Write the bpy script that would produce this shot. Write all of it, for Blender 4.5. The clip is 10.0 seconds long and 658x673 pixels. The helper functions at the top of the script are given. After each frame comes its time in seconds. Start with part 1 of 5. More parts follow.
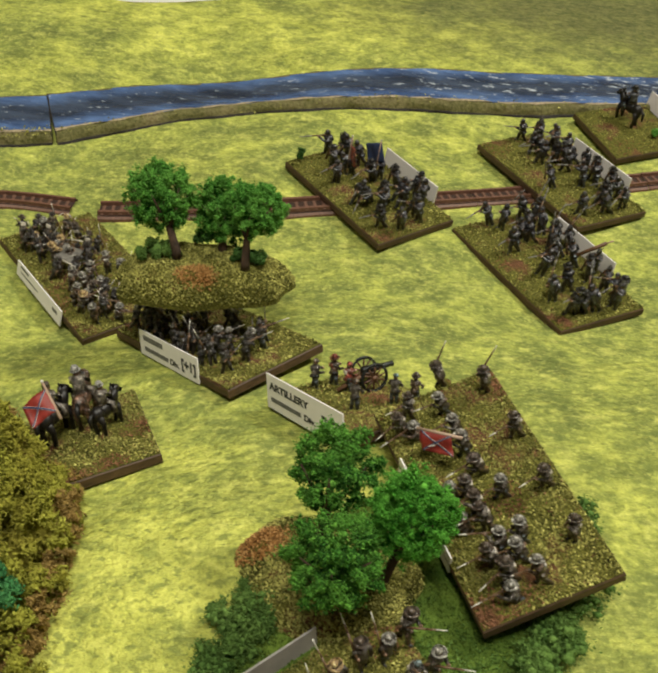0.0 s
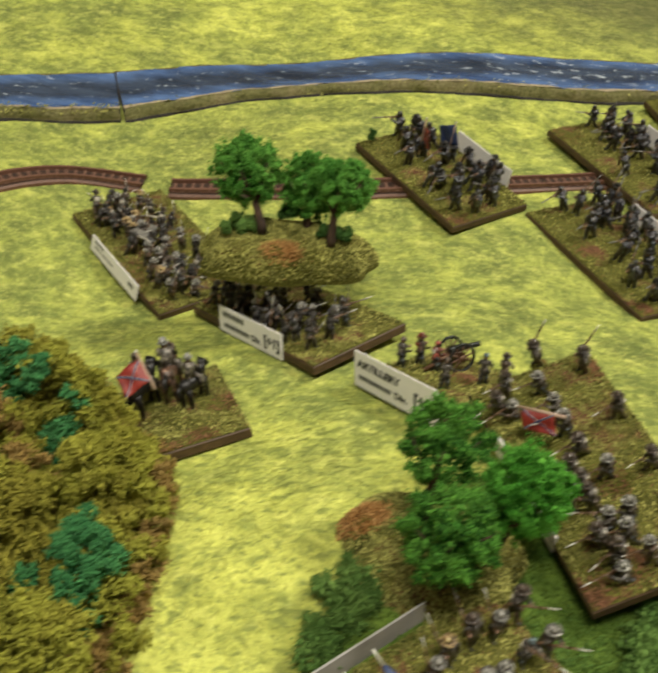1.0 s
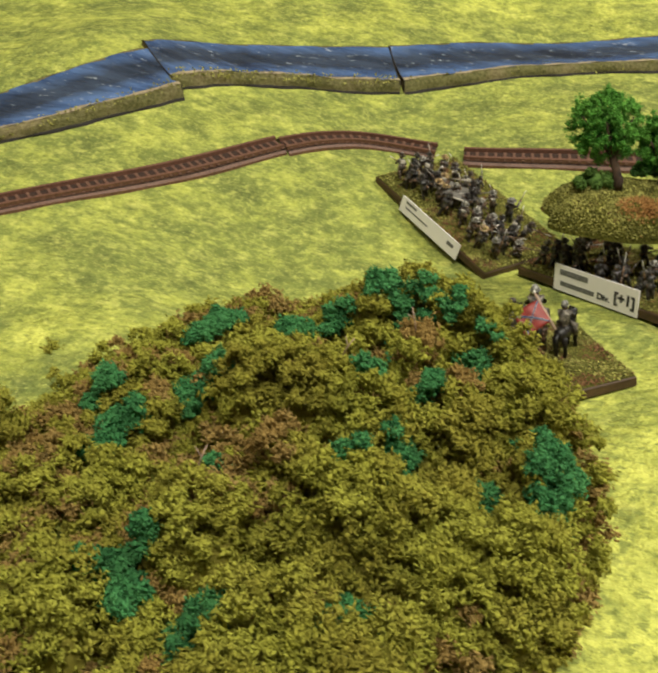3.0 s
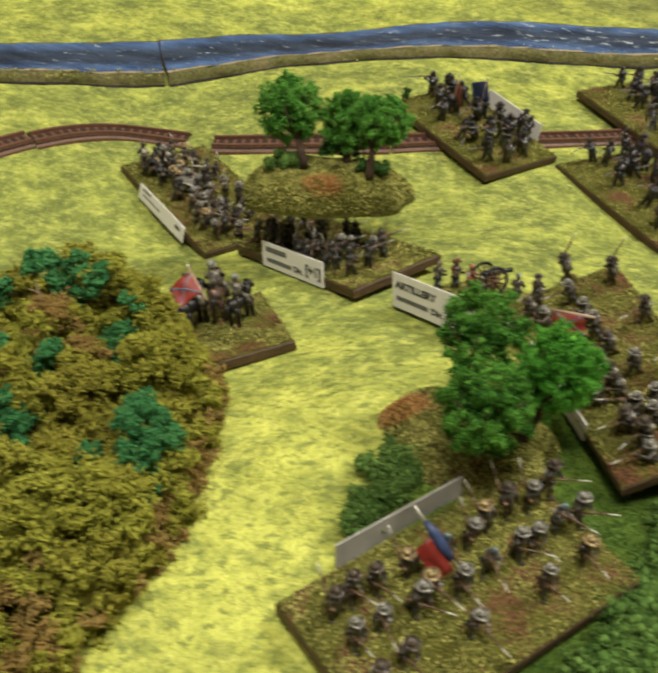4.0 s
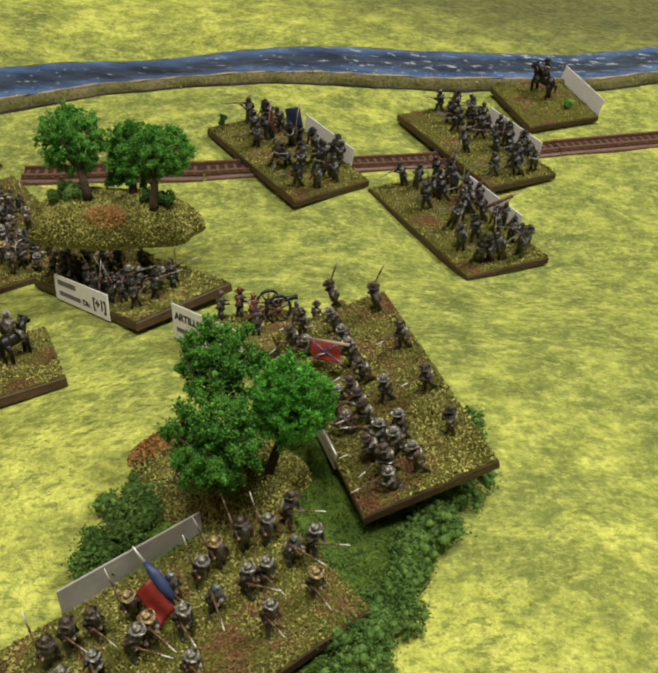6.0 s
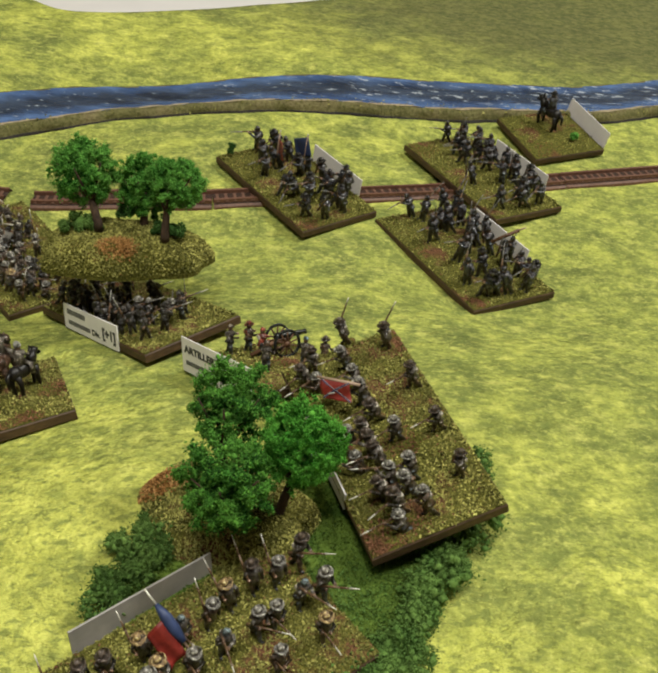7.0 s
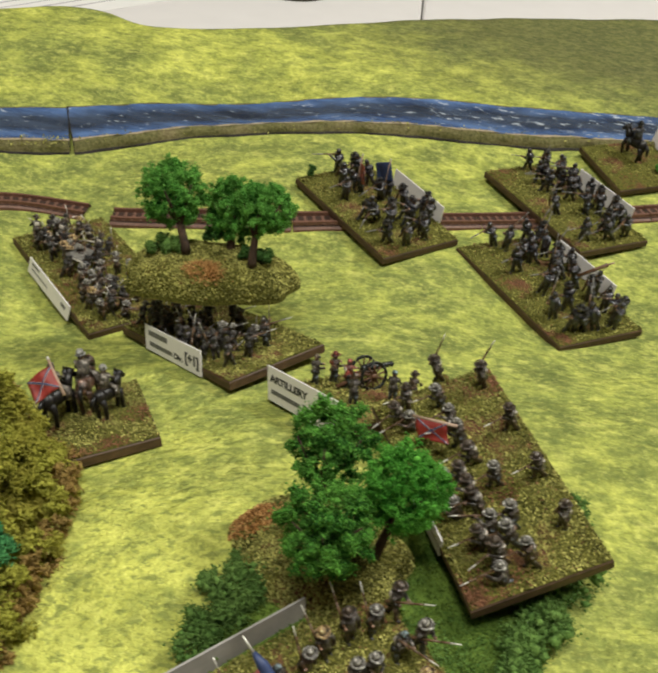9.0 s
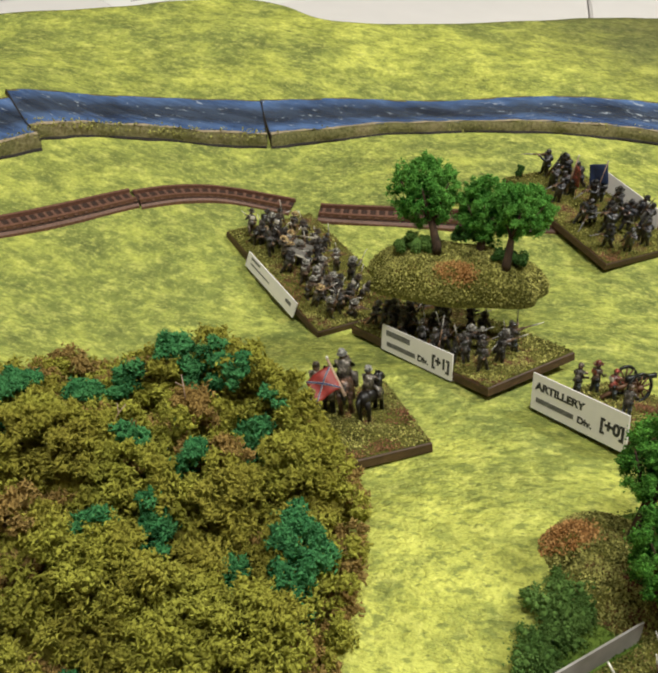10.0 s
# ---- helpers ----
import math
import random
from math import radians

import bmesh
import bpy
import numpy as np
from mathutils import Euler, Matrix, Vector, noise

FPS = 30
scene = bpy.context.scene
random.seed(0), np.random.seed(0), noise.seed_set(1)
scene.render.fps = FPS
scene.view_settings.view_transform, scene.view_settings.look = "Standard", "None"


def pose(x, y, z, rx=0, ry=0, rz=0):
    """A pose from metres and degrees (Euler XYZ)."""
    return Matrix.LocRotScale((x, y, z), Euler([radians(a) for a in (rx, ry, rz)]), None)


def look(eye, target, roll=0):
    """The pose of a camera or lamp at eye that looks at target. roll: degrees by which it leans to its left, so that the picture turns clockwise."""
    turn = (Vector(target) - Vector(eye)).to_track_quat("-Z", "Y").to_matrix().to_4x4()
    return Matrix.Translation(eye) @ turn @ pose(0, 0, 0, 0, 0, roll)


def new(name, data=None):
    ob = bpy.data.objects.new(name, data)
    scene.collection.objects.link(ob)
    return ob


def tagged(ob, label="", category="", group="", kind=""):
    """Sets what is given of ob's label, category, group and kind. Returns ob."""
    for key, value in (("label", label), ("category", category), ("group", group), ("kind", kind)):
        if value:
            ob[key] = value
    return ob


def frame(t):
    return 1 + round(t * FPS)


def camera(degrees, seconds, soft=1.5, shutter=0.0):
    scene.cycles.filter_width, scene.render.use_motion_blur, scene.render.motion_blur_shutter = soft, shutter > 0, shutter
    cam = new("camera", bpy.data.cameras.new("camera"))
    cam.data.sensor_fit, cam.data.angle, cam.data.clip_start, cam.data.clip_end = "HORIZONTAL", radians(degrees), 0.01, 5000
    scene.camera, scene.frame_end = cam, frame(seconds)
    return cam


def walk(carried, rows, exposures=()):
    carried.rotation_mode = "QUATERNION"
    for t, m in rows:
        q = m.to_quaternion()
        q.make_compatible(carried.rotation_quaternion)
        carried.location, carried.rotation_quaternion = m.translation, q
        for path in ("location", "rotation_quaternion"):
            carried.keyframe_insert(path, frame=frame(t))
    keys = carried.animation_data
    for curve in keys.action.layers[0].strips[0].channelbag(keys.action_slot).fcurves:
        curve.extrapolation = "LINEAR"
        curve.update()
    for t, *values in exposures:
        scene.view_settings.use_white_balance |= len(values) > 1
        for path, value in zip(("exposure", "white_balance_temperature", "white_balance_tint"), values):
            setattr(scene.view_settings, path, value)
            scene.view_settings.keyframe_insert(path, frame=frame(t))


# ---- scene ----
FOV = 37.53
# seconds, eye x, y, z in metres, then heading, tilt and lean in degrees
PATH = [
    (0, -0.03768, -0.13410, 0.21379, 1.587, -38.288, 4.972),
    (0.3, -0.04405, -0.13099, 0.21200, 2.072, -38.093, 4.775),
    (0.5, -0.04599, -0.13103, 0.21586, 1.929, -38.281, 5.144),
    (0.8, -0.04333, -0.13242, 0.21494, 2.683, -38.796, 4.780),
    (1, -0.05808, -0.13709, 0.20611, 2.997, -38.673, 5.402),
    (1.2, -0.07687, -0.14608, 0.20146, 4.050, -38.698, 4.806),
    (1.5, -0.08573, -0.14971, 0.19599, 4.908, -38.807, 5.065),
    (1.8, -0.10336, -0.15396, 0.20134, 6.878, -38.485, 4.405),
    (2, -0.12089, -0.15827, 0.20003, 7.441, -38.488, 4.478),
    (2.2, -0.13097, -0.16041, 0.19725, 8.183, -38.181, 4.532),
    (2.75, -0.14450, -0.16320, 0.18900, 9.750, -38.050, 4.100),
    (3.3, -0.12132, -0.16450, 0.18125, 8.996, -37.971, 3.693),
    (3.5, -0.10519, -0.16555, 0.18260, 7.969, -37.708, 3.864),
    (3.8, -0.07557, -0.16376, 0.19145, 6.539, -37.913, 3.406),
    (4, -0.05729, -0.16734, 0.19270, 5.213, -37.918, 3.976),
    (4.2, -0.03404, -0.16725, 0.18269, 4.360, -37.561, 3.681),
    (4.3, -0.02625, -0.16974, 0.18569, 3.867, -37.618, 3.740),
    (4.5, -0.02395, -0.16969, 0.19516, 2.753, -37.529, 3.816),
    (4.7, -0.02362, -0.16494, 0.19479, 2.220, -37.233, 3.726),
    (5, -0.02411, -0.16517, 0.19407, 1.149, -37.105, 4.043),
    (5.5, -0.01434, -0.16191, 0.19600, -0.032, -36.659, 4.635),
    (6.8, -0.01710, -0.15797, 0.20116, -0.888, -35.907, 6.595),
    (7, -0.01898, -0.15716, 0.20346, -0.767, -35.601, 6.540),
    (7.5, -0.01825, -0.15579, 0.20575, -0.634, -35.255, 6.635),
    (8, -0.01785, -0.15200, 0.20489, -0.193, -34.990, 6.551),
    (8.5, -0.01810, -0.15209, 0.20512, 0.616, -34.819, 6.787),
    (8.8, -0.02385, -0.14851, 0.20179, 1.677, -34.992, 6.859),
    (9, -0.03445, -0.14900, 0.20280, 2.343, -35.127, 6.951),
    (9.2, -0.04612, -0.14990, 0.20467, 3.478, -34.966, 6.667),
    (9.3, -0.06163, -0.15089, 0.20686, 3.876, -35.232, 6.793),
    (9.5, -0.08573, -0.15098, 0.20087, 5.019, -35.357, 6.569),
    (10, -0.09499, -0.14980, 0.19352, 6.971, -35.726, 6.363),
]


def aim(x, y, z, yaw, pitch, roll):
    a, b = radians(yaw), radians(pitch)
    ahead = (-math.sin(a) * math.cos(b), math.cos(a) * math.cos(b), math.sin(b))
    return look((x, y, z), (x + ahead[0], y + ahead[1], z + ahead[2]), roll)


cam = camera(FOV, 10.0, 2.5, 0.26)
walk(cam, [(row[0], aim(*row[1:])) for row in PATH],
     ((0.0, -0.11, 6450, 10), (1.5, 0.06, 6450, 10), (4.0, 0.04, 6450, 10), (4.5, -0.04, 6450, 10), (5.2, -0.11, 6400, 10), (7.0, -0.16, 6200, 11), (8.5, -0.16, 6100, 12),
      (9.5, 0.0, 6100, 12), (10.0, 0.0, 6100, 12)))
# ---- end of camera ----

# ---- light ----
scene.view_settings.exposure = 0.0
world = bpy.data.worlds.new("room_dark")
scene.world = world
world.use_nodes = True
world.node_tree.nodes["Background"].inputs[0].default_value = (1.0, 0.93, 0.82, 1)
world.node_tree.nodes["Background"].inputs[1].default_value = 0.02


def ceiling_or_fill_lamp(x, y, z, sx, sy, watts, colour):
    data = bpy.data.lights.new("ceiling_or_fill_light", "AREA")
    data.shape, data.size, data.size_y = "RECTANGLE", sx, sy
    data.energy, data.color = watts, colour
    ob = new("ceiling_or_fill_light", data)
    ob.matrix_world = look((x, y, z), (x, y, 0))
    return ob


WARM = (0.98, 0.942, 0.80)
ceiling_or_fill_lamp(0.95, 0.55, 1.60, 0.40, 0.22, 29.5, WARM)
ceiling_or_fill_lamp(-0.06, -0.50, 1.70, 0.5, 0.3, 22.4, WARM)
# weak fill from the left, added for brightness; no known lamp hangs here
ceiling_or_fill_lamp(-0.80, -0.45, 1.70, 1.2, 0.35, 5, WARM)


# ---- materials ----
class Mat:
    """A node material with a few shortcuts."""

    def __init__(self, name, rough=0.8, metal=0.0, spec=0.5):
        self.m = bpy.data.materials.new(name)
        self.m.use_nodes = True
        self.t = self.m.node_tree
        self.b = self.t.nodes["Principled BSDF"]
        self.b.inputs["Roughness"].default_value = rough
        self.b.inputs["Metallic"].default_value = metal
        self.b.inputs["Specular IOR Level"].default_value = spec
        self.co = self.node("ShaderNodeTexCoord").outputs["Object"]

    def node(self, kind, **kw):
        n = self.t.nodes.new(kind)
        for k, v in kw.items():
            n.inputs[k].default_value = v
        return n

    def link(self, a, b):
        self.t.links.new(a, b)

    def noise(self, scale, detail=4.0, rough=0.55, stretch=None):
        n = self.node("ShaderNodeTexNoise", Scale=scale, Detail=detail, Roughness=rough)
        if stretch:
            mp = self.node("ShaderNodeMapping")
            mp.inputs["Scale"].default_value = stretch
            self.link(self.co, mp.inputs["Vector"])
            self.link(mp.outputs["Vector"], n.inputs["Vector"])
        else:
            self.link(self.co, n.inputs["Vector"])
        return n.outputs["Fac"]

    def ramp(self, fac, stops):
        n = self.node("ShaderNodeValToRGB")
        e = n.color_ramp.elements
        while len(e) < len(stops):
            e.new(0.5)
        for k, (p, c) in enumerate(stops):
            e[k].position, e[k].color = p, tuple(c) + (1.0,)
        self.link(fac, n.inputs["Fac"])
        return n.outputs["Color"]

    def mix(self, fac, a, b, mode="MIX"):
        n = self.t.nodes.new("ShaderNodeMix")
        n.data_type, n.blend_type = "RGBA", mode
        for sock, v in ((n.inputs[0], fac), (n.inputs[6], a), (n.inputs[7], b)):
            if isinstance(v, (int, float)):
                sock.default_value = v
            elif isinstance(v, tuple):
                sock.default_value = v if len(v) == 4 else v + (1.0,)
            else:
                self.link(v, sock)
        return n.outputs[2]

    def island(self):
        return self.t.nodes.new("ShaderNodeNewGeometry").outputs["Random Per Island"]

    def object_random(self):
        return self.t.nodes.new("ShaderNodeObjectInfo").outputs["Random"]

    def colour(self, c):
        if isinstance(c, tuple):
            self.b.inputs["Base Color"].default_value = c if len(c) == 4 else c + (1.0,)
        else:
            self.link(c, self.b.inputs["Base Color"])
        return self

    def bump(self, height, strength=0.4, distance=0.0005):
        n = self.node("ShaderNodeBump", Strength=strength, Distance=distance)
        self.link(height, n.inputs["Height"])
        self.link(n.outputs["Normal"], self.b.inputs["Normal"])
        return self

    def rough(self, fac, lo, hi):
        n = self.node("ShaderNodeMapRange")
        n.inputs["To Min"].default_value, n.inputs["To Max"].default_value = lo, hi
        self.link(fac, n.inputs["Value"])
        self.link(n.outputs["Result"], self.b.inputs["Roughness"])
        return self


def plain(name, c, rough=0.7, metal=0.0, var=0.25, scale=900.0):
    """Painted metal or card: one colour with fine unevenness."""
    m = Mat(name, rough, metal)
    f = m.noise(scale, 3.0)
    m.colour(m.ramp(f, [(0.3, tuple(v * (1 - var) for v in c)), (0.7, tuple(min(1, v * (1 + var)) for v in c))]))
    m.bump(f, 0.25, 0.0002)
    return m.m


def crumbs_mat(name, dark, mid, light, rough=0.9, calm=0.45, tint=None):
    """Foam clumps: each crumb has a shade of its own, and the clumps drift in tone."""
    m = Mat(name, rough, 0.0, 0.15)
    lo = tuple(calm * d + (1 - calm) * c for d, c in zip(dark, mid))
    hi = tuple(calm * d + (1 - calm) * c for d, c in zip(light, mid))
    c = m.ramp(m.island(), [(0.0, lo), (0.5, mid), (1.0, hi)])
    big = m.ramp(m.noise(90.0, 3.0, 0.6), [(0.38, (0.0, 0.0, 0.0)), (0.64, (0.6, 0.6, 0.6))])
    fine = m.noise(1300.0, 4.0, 0.7)
    c = m.mix(big, c, tuple(light))
    if tint:
        c = m.mix(m.ramp(m.noise(42.0, 4.0, 0.65), [(0.45, (0.0, 0.0, 0.0)), (0.62, (0.5, 0.5, 0.5))]), c, tuple(tint))
    c = m.mix(m.ramp(fine, [(0.32, (calm, calm, calm)), (0.50, (0.0, 0.0, 0.0))]), c, tuple(dark))
    m.colour(c)
    m.bump(fine, 0.7, 0.0005)
    return m.m


def washed(name, c, rough=0.28, dirt=0.5):
    """Small castings: paint over a dark wash that stays in the hollows of the texture, raised parts drybrushed."""
    m = Mat(name, rough, 0.0, 0.9)
    f = m.noise(800.0, 5.0, 0.72)
    g = m.noise(420.0, 2.0)
    paint = m.ramp(f, [(0.38, tuple(0.06 * v for v in c)), (0.47, tuple(0.6 * v for v in c)), (0.54, c), (0.60, tuple(min(1, 2.6 * v + 0.06) for v in c)), (0.67, tuple(min(1, 3.5 * v + 0.22) for v in c))])
    m.colour(m.mix(m.ramp(g, [(0.42, (dirt, dirt, dirt)), (0.60, (0.0, 0.0, 0.0))]), paint, (0.050, 0.033, 0.020)))
    m.bump(f, 0.9, 0.0005)
    return m.m


def mat_cloth():
    m = Mat("printed_felt", 0.95, 0.0, 0.06)
    zone = m.noise(16.0, 4.0, 0.6)
    big = m.noise(58.0, 5.0, 0.70, (0.9, 1.0, 1.0))
    blot = m.noise(170.0, 4.0, 0.64, (0.7, 1.0, 1.0))
    speck = m.noise(330.0, 5.0, 0.74, (0.75, 1.0, 1.0))
    yellow = m.ramp(big, [(0.34, (0.33, 0.37, 0.080)), (0.50, (0.58, 0.61, 0.110)), (0.64, (0.90, 0.91, 0.19))])
    olive = m.ramp(big, [(0.34, (0.16, 0.195, 0.060)), (0.50, (0.29, 0.335, 0.085)), (0.64, (0.50, 0.54, 0.115))])
    base = m.mix(m.ramp(zone, [(0.45, (0.0, 0.0, 0.0)), (0.58, (1.0, 1.0, 1.0))]), olive, yellow)
    # greyer, darker stretch at the far side
    far = m.node("ShaderNodeVectorMath")
    far.operation = "DISTANCE"
    squeeze = m.node("ShaderNodeMapping")
    squeeze.inputs["Scale"].default_value = (0.55, 1.0, 0.0)
    m.link(m.co, squeeze.inputs["Vector"])
    m.link(squeeze.outputs["Vector"], far.inputs[0])
    far.inputs[1].default_value = (0.080, 0.505, 0.0)
    wob = m.node("ShaderNodeMath")
    wob.operation = "MULTIPLY_ADD"
    m.link(big, wob.inputs[0])
    wob.inputs[1].default_value = 0.06
    m.link(far.outputs["Value"], wob.inputs[2])
    greyed = m.ramp(wob.outputs[0], [(0.105, (0.88, 0.88, 0.88)), (0.20, (0.0, 0.0, 0.0))])
    side = m.node("ShaderNodeSeparateXYZ")
    m.link(m.co, side.inputs[0])
    drift = m.node("ShaderNodeMath")
    drift.operation = "MULTIPLY_ADD"
    m.link(zone, drift.inputs[0])
    drift.inputs[1].default_value = 0.30
    m.link(side.outputs["X"], drift.inputs[2])
    greener = m.ramp(drift.outputs[0], [(0.16, (0.0, 0.0, 0.0)), (0.34, (0.75, 0.75, 0.75))])
    # brighter light beside the wood, painted in as paler, yellower cloth
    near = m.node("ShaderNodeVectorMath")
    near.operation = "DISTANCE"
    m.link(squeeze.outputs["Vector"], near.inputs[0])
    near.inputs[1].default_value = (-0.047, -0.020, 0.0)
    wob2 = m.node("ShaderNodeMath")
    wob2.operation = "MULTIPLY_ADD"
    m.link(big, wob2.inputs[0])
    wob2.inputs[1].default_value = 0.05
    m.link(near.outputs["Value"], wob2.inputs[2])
    base = m.mix(m.ramp(wob2.outputs[0], [(0.050, (0.72, 0.72, 0.72)), (0.110, (0.0, 0.0, 0.0))]), base, m.ramp(big, [(0.34, (0.56, 0.58, 0.11)), (0.60, (0.88, 0.89, 0.19))]))
    base = m.mix(greener, base, m.ramp(big, [(0.34, (0.15, 0.19, 0.060)), (0.50, (0.25, 0.30, 0.080)), (0.66, (0.45, 0.50, 0.11))]))
    along = m.node("ShaderNodeMath")
    along.operation = "MULTIPLY_ADD"
    m.link(zone, along.inputs[0])
    along.inputs[1].default_value = 0.20
    m.link(side.outputs["Y"], along.inputs[2])
    mid = m.ramp(along.outputs[0], [(0.13, (0.0, 0.0, 0.0)), (0.21, (0.82, 0.82, 0.82)), (0.35, (0.82, 0.82, 0.82)), (0.44, (0.32, 0.32, 0.32))])
    base = m.mix(mid, base, olive)
    pale = m.mix(m.ramp(speck, [(0.50, (0.0, 0.0, 0.0)), (0.64, (0.45, 0.45, 0.45))]), base, (0.80, 0.81, 0.19))
    pale = m.mix(m.ramp(speck, [(0.37, (0.46, 0.46, 0.46)), (0.46, (0.0, 0.0, 0.0))]), pale, (0.15, 0.185, 0.052))
    pale = m.mix(m.ramp(blot, [(0.535, (0.0, 0.0, 0.0)), (0.66, (0.46, 0.46, 0.46))]), pale, (0.20, 0.255, 0.068))
    pale = m.mix(m.ramp(blot, [(0.32, (0.40, 0.40, 0.40)), (0.45, (0.0, 0.0, 0.0))]), pale, (0.92, 0.91, 0.24))
    wisp = m.noise(150.0, 4.0, 0.60, (0.62, 1.0, 1.0))
    pale = m.mix(m.ramp(wisp, [(0.53, (0.0, 0.0, 0.0)), (0.66, (0.56, 0.56, 0.56))]), pale, (0.165, 0.205, 0.062))
    fibre = m.noise(700.0, 5.0, 0.75, (0.85, 1.0, 1.0))
    pale = m.mix(m.ramp(fibre, [(0.36, (0.40, 0.40, 0.40)), (0.46, (0.0, 0.0, 0.0))]), pale, (0.16, 0.195, 0.055))
    pale = m.mix(m.ramp(fibre, [(0.54, (0.0, 0.0, 0.0)), (0.68, (0.45, 0.45, 0.45))]), pale, (0.88, 0.88, 0.25))
    # shade of small creases painted dark, mostly where the cloth is rucked beside the wood
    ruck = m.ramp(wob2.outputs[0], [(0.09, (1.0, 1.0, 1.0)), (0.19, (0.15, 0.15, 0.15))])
    crinkle_shade = m.ramp(m.noise(400.0, 3.0, 0.60, (0.60, 1.0, 1.0)), [(0.55, (0.0, 0.0, 0.0)), (0.63, (0.72, 0.72, 0.72))])
    pale = m.mix(m.mix(1.0, crinkle_shade, ruck, "MULTIPLY"), pale, (0.22, 0.26, 0.070))
    pale = m.mix(greyed, pale, m.ramp(speck, [(0.36, (0.085, 0.098, 0.042)), (0.64, (0.21, 0.205, 0.085))]))
    m.colour(pale)
    lay = m.node("ShaderNodeMath")
    lay.operation = "MULTIPLY_ADD"
    m.link(m.noise(380.0, 4.0, 0.62, (0.7, 1.0, 1.0)), lay.inputs[0])
    lay.inputs[1].default_value = 1.1
    m.link(m.noise(70.0, 3.0, 0.5, (0.7, 1.0, 1.0)), lay.inputs[2])
    crease = m.node("ShaderNodeMath")
    crease.operation = "MULTIPLY_ADD"
    m.link(m.noise(27.0, 2.0, 0.5, (0.8, 1.3, 1.0)), crease.inputs[0])
    crease.inputs[1].default_value = 3.6
    m.link(lay.outputs[0], crease.inputs[2])
    m.bump(crease.outputs[0], 0.85, 0.0030)
    return m.m


def mat_flock_top():
    m = Mat("static_flock", 0.95, 0.0, 0.15)
    n1 = m.noise(90.0, 3.0)
    n2 = m.noise(1500.0, 3.0, 0.7)
    grass = m.ramp(n2, [(0.32, (0.030, 0.030, 0.008)), (0.5, (0.115, 0.112, 0.022)), (0.68, (0.24, 0.225, 0.045))])
    earth = m.ramp(n2, [(0.35, (0.05, 0.024, 0.012)), (0.65, (0.25, 0.12, 0.06))])
    m.colour(m.mix(m.ramp(n1, [(0.56, (0.0, 0.0, 0.0)), (0.66, (1.0, 1.0, 1.0))]), grass, earth))
    m.bump(n2, 0.9, 0.0008)
    return m.m


def mat_wood_side():
    m = Mat("stained_wood_edge", 0.6)
    f = m.noise(300.0, 4.0, 0.6, (1.0, 1.0, 3.0))
    m.colour(m.ramp(f, [(0.3, (0.044, 0.023, 0.011)), (0.6, (0.088, 0.048, 0.023)), (0.8, (0.17, 0.092, 0.044))]))
    return m.bump(f, 0.3, 0.0003).m


def mat_water():
    m = Mat("painted_gloss_water", 0.18, 0.0, 0.45)
    f = m.noise(80.0, 5.0, 0.65, (0.35, 1.5, 1.0))
    g = m.noise(330.0, 4.0, 0.65, (0.45, 1.2, 1.0))
    deep = m.ramp(f, [(0.36, (0.020, 0.026, 0.038)), (0.62, (0.050, 0.064, 0.092))])
    blue = m.ramp(f, [(0.36, (0.040, 0.075, 0.18)), (0.62, (0.12, 0.205, 0.42))])
    uv = m.t.nodes.new("ShaderNodeUVMap")
    uv.uv_map = "across"
    sep = m.t.nodes.new("ShaderNodeSeparateXYZ")
    m.link(uv.outputs["UV"], sep.inputs[0])
    add = m.t.nodes.new("ShaderNodeMath")
    add.operation = "MULTIPLY_ADD"
    m.link(m.noise(110.0, 4.0, 0.6, (0.5, 1.0, 1.0)), add.inputs[0])
    add.inputs[1].default_value = 0.22
    half = m.t.nodes.new("ShaderNodeMath")
    half.operation = "MULTIPLY"
    half.inputs[1].default_value = 0.5
    m.link(sep.outputs["X"], half.inputs[0])
    m.link(half.outputs[0], add.inputs[2])
    edge = m.ramp(add.outputs[0], [(0.20, (1.0, 1.0, 1.0)), (0.33, (0.08, 0.08, 0.08)), (0.47, (0.10, 0.10, 0.10)), (0.60, (0.95, 0.95, 0.95))])
    # lamp glints painted on as white flecks, more of them downstream
    place_x = m.t.nodes.new("ShaderNodeSeparateXYZ")
    m.link(m.co, place_x.inputs[0])
    more = m.node("ShaderNodeMapRange")
    for k, v in (("From Min", -0.12), ("From Max", 0.10), ("To Min", 0.0), ("To Max", 0.055)):
        more.inputs[k].default_value = v
    m.link(place_x.outputs["X"], more.inputs["Value"])
    tot = m.t.nodes.new("ShaderNodeMath")
    m.link(g, tot.inputs[0])
    m.link(more.outputs["Result"], tot.inputs[1])
    m.colour(m.mix(m.ramp(tot.outputs[0], [(0.62, (0.0, 0.0, 0.0)), (0.72, (0.75, 0.75, 0.75))]), m.mix(edge, deep, blue), (0.60, 0.66, 0.72)))
    return m.bump(m.noise(240.0, 4.0, 0.6, (0.5, 1.2, 1.0)), 0.9, 0.0014).m


def mat_bark():
    m = Mat("tree_trunk_brown", 0.9)
    f = m.noise(500.0, 4.0, 0.6, (1.0, 1.0, 0.25))
    m.colour(m.ramp(f, [(0.3, (0.022, 0.013, 0.008)), (0.7, (0.095, 0.054, 0.030))]))
    return m.bump(f, 0.7, 0.0006).m


